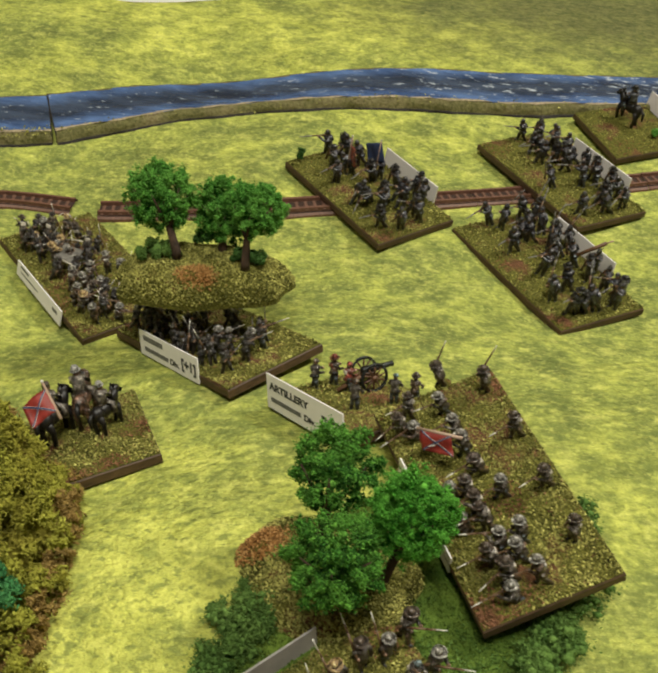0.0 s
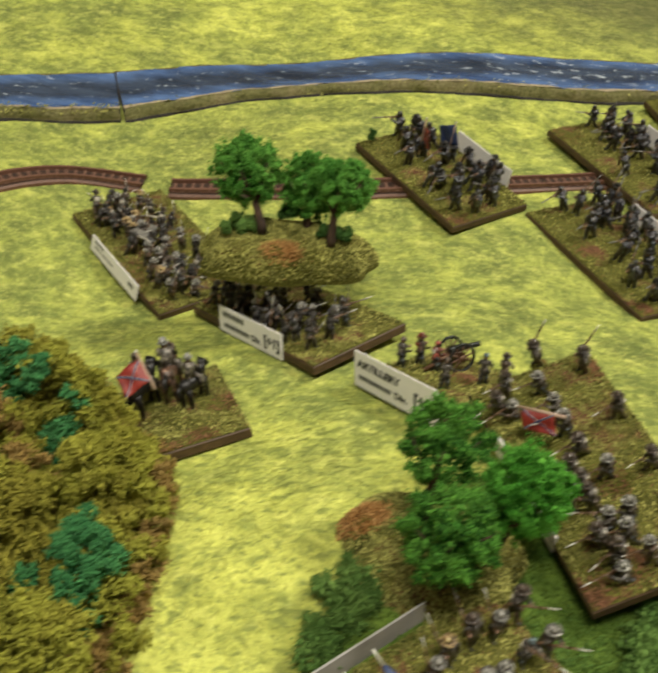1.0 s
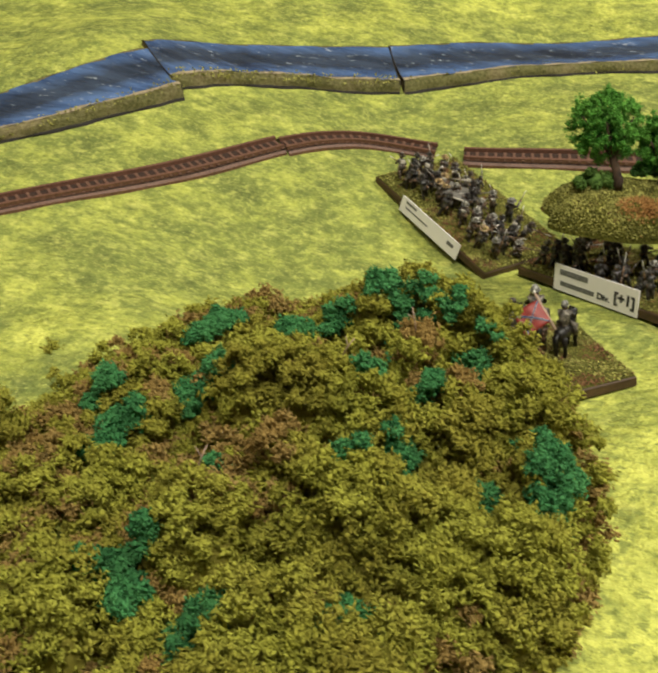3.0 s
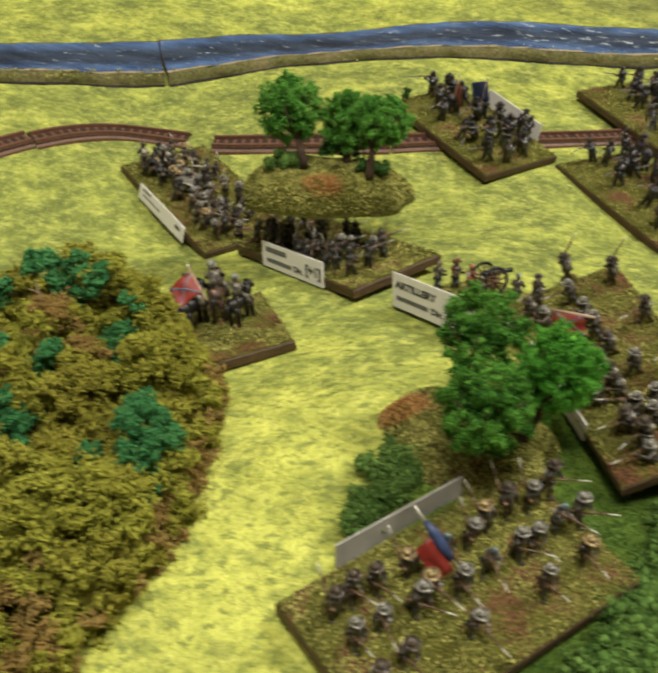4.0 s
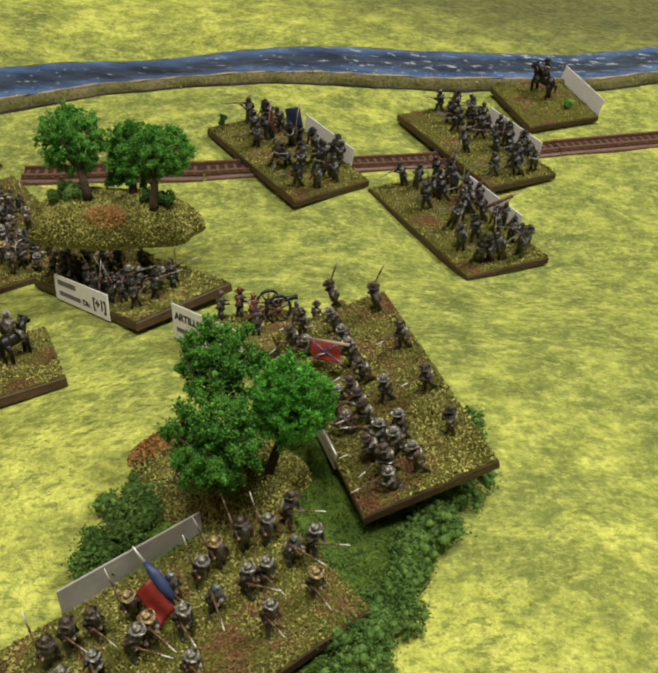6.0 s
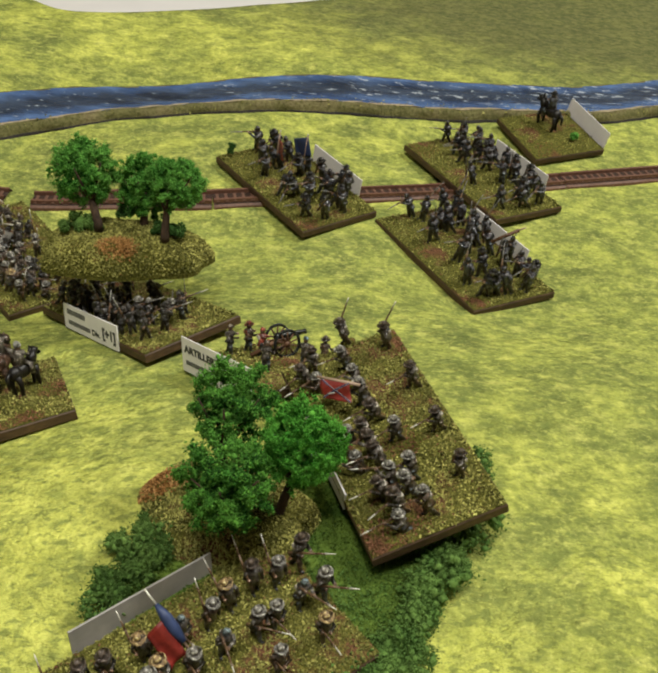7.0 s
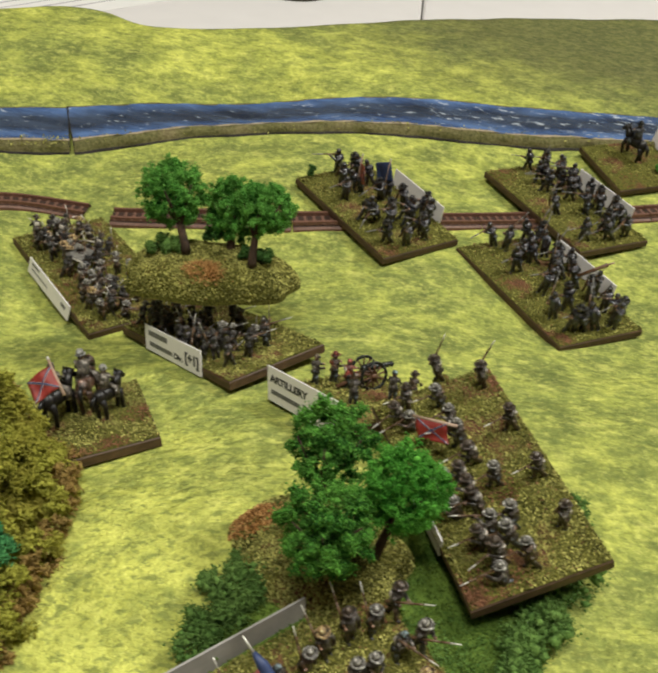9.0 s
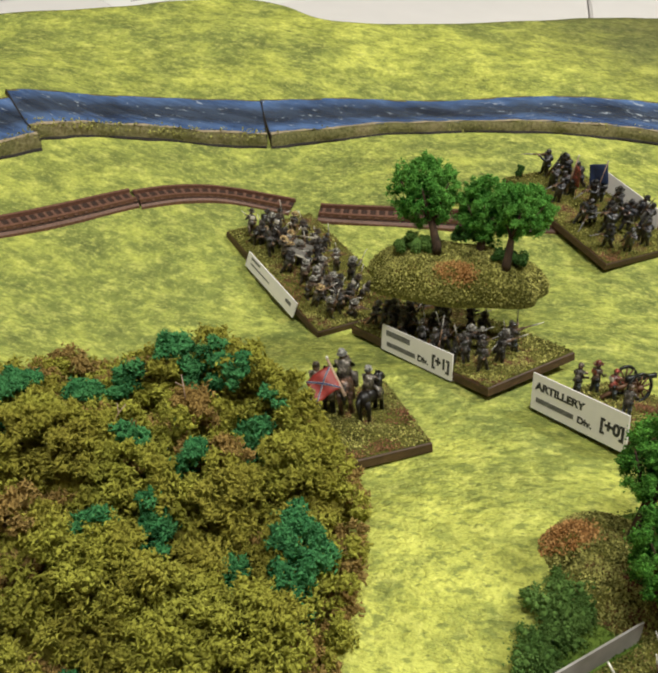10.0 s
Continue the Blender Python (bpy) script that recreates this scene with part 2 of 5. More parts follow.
def mat_bank():
    m = Mat("flocked_river_bank", 0.95, 0.0, 0.1)
    f = m.noise(700.0, 4.0, 0.7)
    g = m.noise(60.0, 3.0)
    green = m.ramp(f, [(0.3, (0.075, 0.073, 0.028)), (0.7, (0.25, 0.235, 0.10))])
    tan = m.ramp(f, [(0.3, (0.20, 0.15, 0.08)), (0.7, (0.40, 0.32, 0.19))])
    m.colour(m.mix(m.ramp(g, [(0.45, (0.0, 0.0, 0.0)), (0.7, (0.5, 0.5, 0.5))]), green, tan))
    return m.bump(f, 0.9, 0.0008).m


def mat_track():
    m = Mat("rust_brown_track", 0.75)
    f = m.noise(600.0, 4.0, 0.6)
    m.colour(m.ramp(f, [(0.3, (0.080, 0.037, 0.024)), (0.7, (0.20, 0.102, 0.066))]))
    return m.bump(f, 0.5, 0.0004).m


CLOTH, FLOCK, EDGE, WATER, BARK, BANK, TRACK = mat_cloth(), mat_flock_top(), mat_wood_side(), mat_water(), mat_bark(), mat_bank(), mat_track()
BLACK_EDGE = plain("black_cut_edge_and_shadow", (0.018, 0.014, 0.011), 0.8, 0, 0.3)
BANK_RIM = plain("sandy_bank_rim", (0.36, 0.29, 0.18), 0.9, 0, 0.4, 700)
RAIL = plain("brown_rail", (0.150, 0.070, 0.044), 0.55, 0, 0.3)
BALLAST = plain("brown_ballast", (0.040, 0.020, 0.013), 0.9, 0, 0.35, 1400)
CARD = plain("white_card", (0.84, 0.80, 0.79), 0.7, 0, 0.03, 300)
CARD_BACK = plain("grey_card_back", (0.44, 0.415, 0.39), 0.8, 0, 0.16, 160)
GREYINK = plain("grey_print_ink", (0.15, 0.145, 0.145), 0.7, 0, 0.5, 1500)
INK = plain("black_ink", (0.035, 0.033, 0.035), 0.7, 0, 0.1)
GRASS_GRAIN = crumbs_mat("flock_grains", (0.020, 0.021, 0.006), (0.170, 0.166, 0.034), (0.78, 0.74, 0.22), 0.9, 1.0, (0.085, 0.092, 0.020))
EARTH_GRAIN = crumbs_mat("earth_grains", (0.07, 0.030, 0.016), (0.22, 0.095, 0.05), (0.44, 0.22, 0.12), 0.9, 0.9)
ORANGE_GRAIN = crumbs_mat("orange_turf", (0.10, 0.045, 0.014), (0.40, 0.185, 0.052), (0.72, 0.42, 0.16), 0.9, 1.0)
LEAF = crumbs_mat("bright_green_foam", (0.012, 0.060, 0.008), (0.066, 0.265, 0.030), (0.26, 0.60, 0.105), 0.85, 0.75)
LEAF_VIVID = crumbs_mat("vivid_green_fibre", (0.014, 0.085, 0.008), (0.072, 0.330, 0.028), (0.23, 0.62, 0.085), 0.85, 0.7)
LEAF_DEEP = crumbs_mat("deep_green_foam", (0.010, 0.034, 0.008), (0.056, 0.225, 0.026), (0.22, 0.53, 0.075), 0.85, 0.9)
LEAF_DARK = crumbs_mat("dark_green_foam", (0.014, 0.045, 0.010), (0.040, 0.105, 0.022), (0.085, 0.18, 0.040))
OLIVE = crumbs_mat("olive_clump", (0.16, 0.156, 0.020), (0.37, 0.366, 0.050), (0.52, 0.515, 0.084), 0.9, 0.22, (0.26, 0.20, 0.032))
TEAL = crumbs_mat("deep_green_clump", (0.022, 0.100, 0.034), (0.056, 0.225, 0.074), (0.13, 0.39, 0.13), 0.9, 0.5)
# darker than the olive clumps: the shade deep in the wood is painted in
INNER_SHADE = crumbs_mat("shaded_inner_growth", (0.09, 0.080, 0.014), (0.20, 0.178, 0.028), (0.29, 0.262, 0.044))
RUST = crumbs_mat("rusty_clump", (0.17, 0.100, 0.026), (0.34, 0.218, 0.062), (0.46, 0.33, 0.11), 0.9, 0.18)
HEDGE = crumbs_mat("hedge_green_clump", (0.036, 0.082, 0.018), (0.096, 0.195, 0.040), (0.21, 0.34, 0.080), 0.9, 0.5)
TURF = crumbs_mat("green_turf", (0.015, 0.034, 0.007), (0.042, 0.092, 0.014), (0.20, 0.29, 0.045), 0.9, 0.9)
GREY = washed("grey_uniform", (0.076, 0.066, 0.053))
# near-black uniform, with the shade on the crowded castings painted in
IRON_SHADE = washed("shaded_dark_uniform", (0.030, 0.029, 0.030))
DUSTGREY = washed("dusty_grey_uniform", (0.15, 0.13, 0.105))
BUTTERNUT = washed("brown_uniform", (0.085, 0.050, 0.030))
SLATE = washed("slate_blue_trousers", (0.046, 0.064, 0.076))
NAVY = washed("navy_uniform", (0.019, 0.023, 0.036))
BLACK = plain("black_paint", (0.014, 0.013, 0.012), 0.4, 0, 0.4)
SKIN = washed("flesh_paint", (0.26, 0.145, 0.09))
HATIN = plain("dark_hat_band", (0.040, 0.030, 0.022), 0.7, 0, 0.4)
STRAW = washed("straw_hat_paint", (0.50, 0.32, 0.13), 0.45, 0.15)
HATGREY = washed("grey_hat_paint", (0.33, 0.315, 0.275), 0.45, 0.3)
HATPALE = washed("pale_grey_hat_paint", (0.46, 0.45, 0.41), 0.45, 0.1)
HATBROWN = washed("brown_hat_paint", (0.10, 0.07, 0.05))
TEALCAP = washed("blue_grey_cap_paint", (0.10, 0.16, 0.18))
WOODGUN = plain("musket_wood", (0.135, 0.078, 0.040), 0.4, 0, 0.4)
DULLSTEEL = plain("dull_steel", (0.22, 0.21, 0.20), 0.4, 0.3, 0.2)
STEEL = plain("bare_steel", (0.80, 0.77, 0.70), 0.35, 0.3, 0.15)
OFFWHITE = plain("cream_paint", (0.55, 0.50, 0.42), 0.6, 0, 0.2)
REDHAT = washed("dull_red_paint", (0.28, 0.045, 0.028))
REDCLOTH = plain("red_flag_paint", (0.25, 0.026, 0.018), 0.5, 0, 0.5, 300)
BLUECLOTH = plain("blue_flag_paint", (0.035, 0.055, 0.14), 0.5, 0, 0.3, 400)
PINKWOOD = plain("pale_pole_wood", (0.42, 0.29, 0.21), 0.6, 0, 0.2)
HORSE_DARK = plain("dark_horse_paint", (0.010, 0.008, 0.007), 0.42, 0, 0.5, 500)
HORSE_BAY = washed("bay_horse_paint", (0.10, 0.045, 0.022))
GUNMETAL = plain("blackened_gun_metal", (0.03, 0.032, 0.03), 0.35, 0.6, 0.4)
OLIVEWOOD = plain("brown_carriage_wood", (0.13, 0.062, 0.030), 0.5, 0, 0.5)
WHITE_TOP = plain("white_table_laminate", (0.80, 0.77, 0.76), 0.35, 0, 0.02, 40)
PAPER = plain("printed_paper", (0.82, 0.80, 0.78), 0.7, 0, 0.02, 60)
WALL = plain("cream_wall_paint", (0.52, 0.46, 0.37), 0.9, 0, 0.05, 8)
CEIL = plain("white_ceiling_paint", (0.66, 0.63, 0.57), 0.9, 0, 0.03, 8)
FLOOR = plain("brown_carpet", (0.16, 0.12, 0.10), 0.95, 0, 0.3, 60)


# ---- mesh tools ----
rng = np.random.default_rng(7)


class Build:
    """Collects faces of simple solids, in millimetres, into one mesh."""

    def __init__(self):
        self.v, self.f, self.m, self.s, self.mats = [], [], [], [], []

    def slot(self, material):
        if material not in self.mats:
            self.mats.append(material)
        return self.mats.index(material)

    def add(self, verts, faces, material, smooth=True):
        k, i = len(self.v), self.slot(material)
        self.v.extend([tuple(p) for p in verts])
        for f in faces:
            self.f.append(tuple(k + q for q in f))
            self.m.append(i)
            self.s.append(smooth)

    def tube(self, pts, radii, material, n=7, caps=True, smooth=True):
        pts = [Vector(p) for p in pts]
        vs, fs = [], []
        for k, p in enumerate(pts):
            d = (pts[min(k + 1, len(pts) - 1)] - pts[max(k - 1, 0)]).normalized()
            a = d.orthogonal().normalized()
            b = d.cross(a)
            for j in range(n):
                w = 2 * math.pi * j / n
                vs.append(p + radii[k] * (math.cos(w) * a + math.sin(w) * b))
        for k in range(len(pts) - 1):
            for j in range(n):
                q = (j + 1) % n
                fs.append((k * n + j, k * n + q, (k + 1) * n + q, (k + 1) * n + j))
        if caps:
            fs.append(tuple(range(n - 1, -1, -1)))
            fs.append(tuple((len(pts) - 1) * n + j for j in range(n)))
        self.add(vs, fs, material, smooth)

    def ball(self, c, r, material, seg=8, rings=5, turn=None):
        r = (r, r, r) if isinstance(r, (int, float)) else r
        m = turn or Matrix.Identity(3)
        vs, fs = [], []
        for i in range(1, rings):
            a = math.pi * i / rings
            for j in range(seg):
                b = 2 * math.pi * j / seg
                vs.append(Vector(c) + m @ Vector((r[0] * math.sin(a) * math.cos(b), r[1] * math.sin(a) * math.sin(b), r[2] * math.cos(a))))
        top, bot = len(vs), len(vs) + 1
        vs += [Vector(c) + m @ Vector((0, 0, r[2])), Vector(c) - m @ Vector((0, 0, r[2]))]
        for i in range(rings - 2):
            for j in range(seg):
                q = (j + 1) % seg
                fs.append((i * seg + j, (i + 1) * seg + j, (i + 1) * seg + q, i * seg + q))
        for j in range(seg):
            q = (j + 1) % seg
            fs.append((top, j, q))
            fs.append((bot, (rings - 2) * seg + q, (rings - 2) * seg + j))
        self.add(vs, fs, material)

    def box(self, c, size, material, turn=None, bevel=0.0):
        m = turn or Matrix.Identity(3)
        x, y, z = (s / 2 for s in size)
        e = bevel
        rows = [(-z, x - e, y - e), (-z + e, x, y), (z - e, x, y), (z, x - e, y - e)] if e else [(-z, x, y), (z, x, y)]
        vs, fs = [], []
        for h, a, b in rows:
            vs += [Vector(c) + m @ Vector(p) for p in ((-a, -b, h), (a, -b, h), (a, b, h), (-a, b, h))]
        for k in range(len(rows) - 1):
            for j in range(4):
                q = (j + 1) % 4
                fs.append((4 * k + j, 4 * k + q, 4 * k + 4 + q, 4 * k + 4 + j))
        fs.append((3, 2, 1, 0))
        t = 4 * (len(rows) - 1)
        fs.append((t, t + 1, t + 2, t + 3))
        self.add(vs, fs, material, False)

    def mesh(self, name):
        me = bpy.data.meshes.new(name)
        me.from_pydata([tuple(0.001 * c for c in p) for p in self.v], [], self.f)
        for m in self.mats:
            me.materials.append(m)
        me.polygons.foreach_set("material_index", self.m)
        me.polygons.foreach_set("use_smooth", self.s)
        me.update()
        return me


def array_mesh(name, verts, faces, material, smooth=False, index=None):
    """A mesh from numpy arrays; verts in millimetres, faces all triangles or all quads."""
    me = bpy.data.meshes.new(name)
    n, k = faces.shape
    me.vertices.add(len(verts))
    me.vertices.foreach_set("co", (0.001 * verts).astype(np.float32).ravel())
    me.loops.add(n * k)
    me.loops.foreach_set("vertex_index", faces.astype(np.int32).ravel())
    me.polygons.add(n)
    me.polygons.foreach_set("loop_start", np.arange(n, dtype=np.int32) * k)
    me.polygons.foreach_set("use_smooth", np.full(n, smooth))
    for m in material if isinstance(material, (list, tuple)) else [material]:
        me.materials.append(m)
    if index is not None:
        me.polygons.foreach_set("material_index", index.astype(np.int32))
    me.update(calc_edges=True)
    me.validate()
    return me


OCTA_V = np.array([(1, 0, 0), (-1, 0, 0), (0, 1, 0), (0, -1, 0), (0, 0, 1), (0, 0, -1)], float)
OCTA_F = np.array([(0, 2, 4), (2, 1, 4), (1, 3, 4), (3, 0, 4), (2, 0, 5), (1, 2, 5), (3, 1, 5), (0, 3, 5)])
TETRA_V = np.array([(1, 1, 1), (-1, -1, 1), (-1, 1, -1), (1, -1, -1)], float) * 0.7
TETRA_F = np.array([(0, 2, 1), (0, 1, 3), (0, 3, 2), (1, 2, 3)])


def crumb_mesh(name, centres, radii, material, solid="octa", squash=0.45):
    """Many small irregular crumbs in one mesh."""
    bv, bf = (OCTA_V, OCTA_F) if solid == "octa" else (TETRA_V, TETRA_F)
    n = len(centres)
    q = rng.normal(size=(n, 4))
    q /= np.linalg.norm(q, axis=1, keepdims=True)
    w, x, y, z = q.T
    rot = np.stack([1 - 2 * (y * y + z * z), 2 * (x * y - z * w), 2 * (x * z + y * w), 2 * (x * y + z * w), 1 - 2 * (x * x + z * z), 2 * (y * z - x * w),
                    2 * (x * z - y * w), 2 * (y * z + x * w), 1 - 2 * (x * x + y * y)], -1).reshape(n, 3, 3)
    jag = 1 + squash * rng.uniform(-1, 1, size=(n, len(bv), 1))
    local = bv[None] * jag * rng.uniform(0.6, 1.25, size=(n, 1, 3))
    verts = np.einsum("nij,nkj->nki", rot, local) * np.asarray(radii).reshape(-1, 1, 1) + np.asarray(centres)[:, None]
    faces = bf[None] + (np.arange(n) * len(bv))[:, None, None]
    return array_mesh(name, verts.reshape(-1, 3), faces.reshape(-1, 3), material)


def part(name, me, parent, label="", m=None, kind=""):
    ob = new(name, me)
    ob.parent = parent
    if m is not None:
        ob.matrix_basis = m
    return tagged(ob, label, kind=kind)


def thing(name, m, label, category, group="", kind=""):
    ob = new(name)
    ob.empty_display_size = 0.01
    ob.matrix_basis = m
    return tagged(ob, label, category, group, kind)


# ---- the table and its cloth ----
# height, x, y, reach of each rise or hollow under the cloth, in millimetres
SWELLS = [(27.7, -20, 20, 50), (-11.7, -140, 160, 35), (15.2, 40, -120, 80), (14.5, -160, -60, 50), (12.5, 120, 60, 50), (3.7, -60, 120, 35), (4.3, -80, 260, 35), (-11.8, 0, 0, 35), (-16.6, -180, 80, 35), (-7.6, -180, 240, 35), (-5.0, 60, 180, 35), (-3.3, 20, 300, 35), (-6.7, -80, 180, 35), (-7.8, -220, 140, 35), (5.9, -80, 0, 35), (10.5, -200, 40, 35), (15.4, -320, 240, 35), (11.7, 60, -20, 35), (4.9, 60, 100, 35), (8.0, -340, -120, 50), (-8.3, -120, 340, 35)]


def ease(v):
    v = np.clip(v, 0, 1)
    return v * v * (3 - 2 * v)


def ground(x, y):
    """Height of the cloth, all in millimetres."""
    x, y = np.asarray(x, float), np.asarray(y, float)
    z = -1.22 + 14.61 * ease((y - 240) / 160)
    for h, a, b, w in SWELLS:
        z = z + h * np.exp(-((x - a) ** 2 + (y - b) ** 2) / (2 * w * w))
    return z


RIM_X = [-620, -420, -336, -295, -265, -240, -217, -190, -170, -130, -100, -27, 37, 142, 330, 620]
RIM_Y = [250, 310, 357, 380, 407, 423, 424, 406, 409, 426, 443, 489, 521, 564, 606, 637]


def game_mat():
    nx, ny = 250, 250
    x = np.linspace(-600, 600, nx)
    v = np.linspace(0, 1, ny)
    far = np.interp(x, RIM_X, RIM_Y)
    k = np.ones(5) / 5
    far = np.convolve(np.pad(far, 2, mode="edge"), k, mode="valid")
    X = np.repeat(x[:, None], ny, 1)
    Y = -520 + v[None] * (far[:, None] + 520)
    Z = ground(X, Y) + 0.35 * np.sin(X * 0.11 + 1.3 * np.sin(Y * 0.05)) * np.sin(Y * 0.083)
    verts = np.stack([X, Y, Z], -1).reshape(-1, 3)
    i, j = np.meshgrid(np.arange(nx - 1), np.arange(ny - 1), indexing="ij")
    a = (i * ny + j).ravel()
    faces = np.stack([a, a + ny, a + ny + 1, a + 1], -1)
    # turned-down rim at the far side
    lo = verts.reshape(nx, ny, 3)[:, -1] + (0, 0.6, -13.0)
    k0 = len(verts)
    verts = np.concatenate([verts, lo])
    b = np.arange(nx - 1)
    rim = np.stack([b * ny + ny - 1, (b + 1) * ny + ny - 1, k0 + b + 1, k0 + b], -1)
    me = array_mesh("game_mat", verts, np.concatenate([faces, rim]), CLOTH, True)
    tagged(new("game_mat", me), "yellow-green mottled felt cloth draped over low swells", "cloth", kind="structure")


game_mat()


def slab(name, x0, x1, y0, y1, z0, z1, material, label, category, kind="structure", bevel=0.0):
    b = Build()
    b.box(((x0 + x1) / 2, (y0 + y1) / 2, (z0 + z1) / 2), (x1 - x0, y1 - y0, z1 - z0), material, None, bevel)
    return tagged(new(name, b.mesh(name)), label, category, kind=kind)


slab("table_top", -700, 700, -620, 345, -70, -40, WHITE_TOP, "white laminate table top under the cloth", "table")
for k, (x0, x1) in enumerate(((-1300, -26), (-24.6, 1300))):
    slab("side_table_top", x0, x1, 358, 1350, -30, 0.5, WHITE_TOP, "white laminate table top beyond the cloth", "table", bevel=1.5)
for x in (-660, 660):
    for y in (-580, 305):
        slab("table_leg", x - 22, x + 22, y - 22, y + 22, -780, -70, WALL, "plain square table leg under the cloth's table", "table leg", bevel=2)
for x in (-1250, 1250):
    for y in (420, 1300):
        slab("table_leg", x - 22, x + 22, y - 22, y + 22, -780, -30, WALL, "plain square leg of the white table", "table leg", bevel=2)
slab("floor", -2600, 2600, -2200, 3000, -800, -780, FLOOR, "brown carpeted floor", "floor")
slab("ceiling", -2600, 2600, -2200, 3000, 1760, 1800, CEIL, "white painted ceiling", "ceiling")
slab("wall_north", -2600, 2600, 3000, 3100, -800, 1800, WALL, "cream painted wall", "wall")
slab("wall_south", -2600, 2600, -2300, -2200, -800, 1800, WALL, "cream painted wall", "wall")
slab("wall_east", 2600, 2700, -2300, 3100, -800, 1800, WALL, "cream painted wall", "wall")
slab("wall_west", -2700, -2600, -2300, 3100, -800, 1800, WALL, "cream painted wall", "wall")


# ---- river and railway ----
def spline(points, step=2.0):
    """A smooth line through the points, at even steps, with its normals to the left."""
    p = np.array(points, float)
    p = np.vstack([2 * p[0] - p[1], p, 2 * p[-1] - p[-2]])
    out = []
    for k in range(1, len(p) - 2):
        a, b, c, d = p[k - 1], p[k], p[k + 1], p[k + 2]
        n = max(2, int(np.linalg.norm(c - b) / step))
        for t in np.arange(n) / n:
            out.append(0.5 * (2 * b + (c - a) * t + (2 * a - 5 * b + 4 * c - d) * t * t + (3 * b - a - 3 * c + d) * t ** 3))
    out.append(p[-2])
    out = np.array(out)
    d = np.gradient(out, axis=0)
    d /= np.linalg.norm(d, axis=1, keepdims=True)
    return out, np.stack([-d[:, 1], d[:, 0]], -1)


def ribbon(line, left, profile, wobble=0.0, lift=0.0, seed=0.0, hug=False):
    """Sweeps a profile of (offset to the left, height) along a line laid on the cloth, with closed ends."""
    n, k = len(line), len(profile)
    verts = []
    base = ground(line[:, 0], line[:, 1]) + lift
    w = max(2, min(n // 3, int(9 / max(0.1, np.linalg.norm(line[1] - line[0])))))
    kernel = np.ones(2 * w + 1) / (2 * w + 1)
    base = np.convolve(np.pad(base, w, mode="edge"), kernel, mode="valid")
    s = 0.5 * np.concatenate([[0], np.cumsum(np.linalg.norm(np.diff(line, axis=0), axis=1))])
    for j, (o, h) in enumerate(profile):
        w = wobble * (np.sin(s * 0.31 + seed + j) + 0.7 * np.sin(s * 0.83 + 2 * seed + 2.1 * j))
        side = line + left * (o + w)[:, None]
        z = base + 0.85 * (ground(side[:, 0], side[:, 1]) - ground(line[:, 0], line[:, 1])) + h + 0.3 * wobble * np.sin(s * 0.57 + 3 * seed + j)
        if hug:
            z = ground(side[:, 0], side[:, 1]) + h
        if h <= 0.0:
            z = np.minimum(z, ground(side[:, 0], side[:, 1]) - 0.3)
        verts.append(np.column_stack([side, z]))
    verts = np.stack(verts, 1).reshape(-1, 3)
    a, b = np.meshgrid(np.arange(n - 1), np.arange(k - 1), indexing="ij")
    q = (a * k + b).ravel()
    faces = np.stack([q, q + k, q + k + 1, q + 1], -1)
    return verts, faces


RIVER = [
    [(-400, 118), (-352, 160), (-307, 200), (-286, 223)],
    [(-291, 228), (-272, 246), (-247, 263), (-219, 274.4), (-191.5, 283.8)],
    [(-191, 284), (-162, 297), (-131, 312), (-98, 322), (-65, 328.5), (-33, 335), (-4, 340), (22, 342), (62, 346), (108, 352), (145, 366), (200, 392), (280, 420), (360, 430)],
]


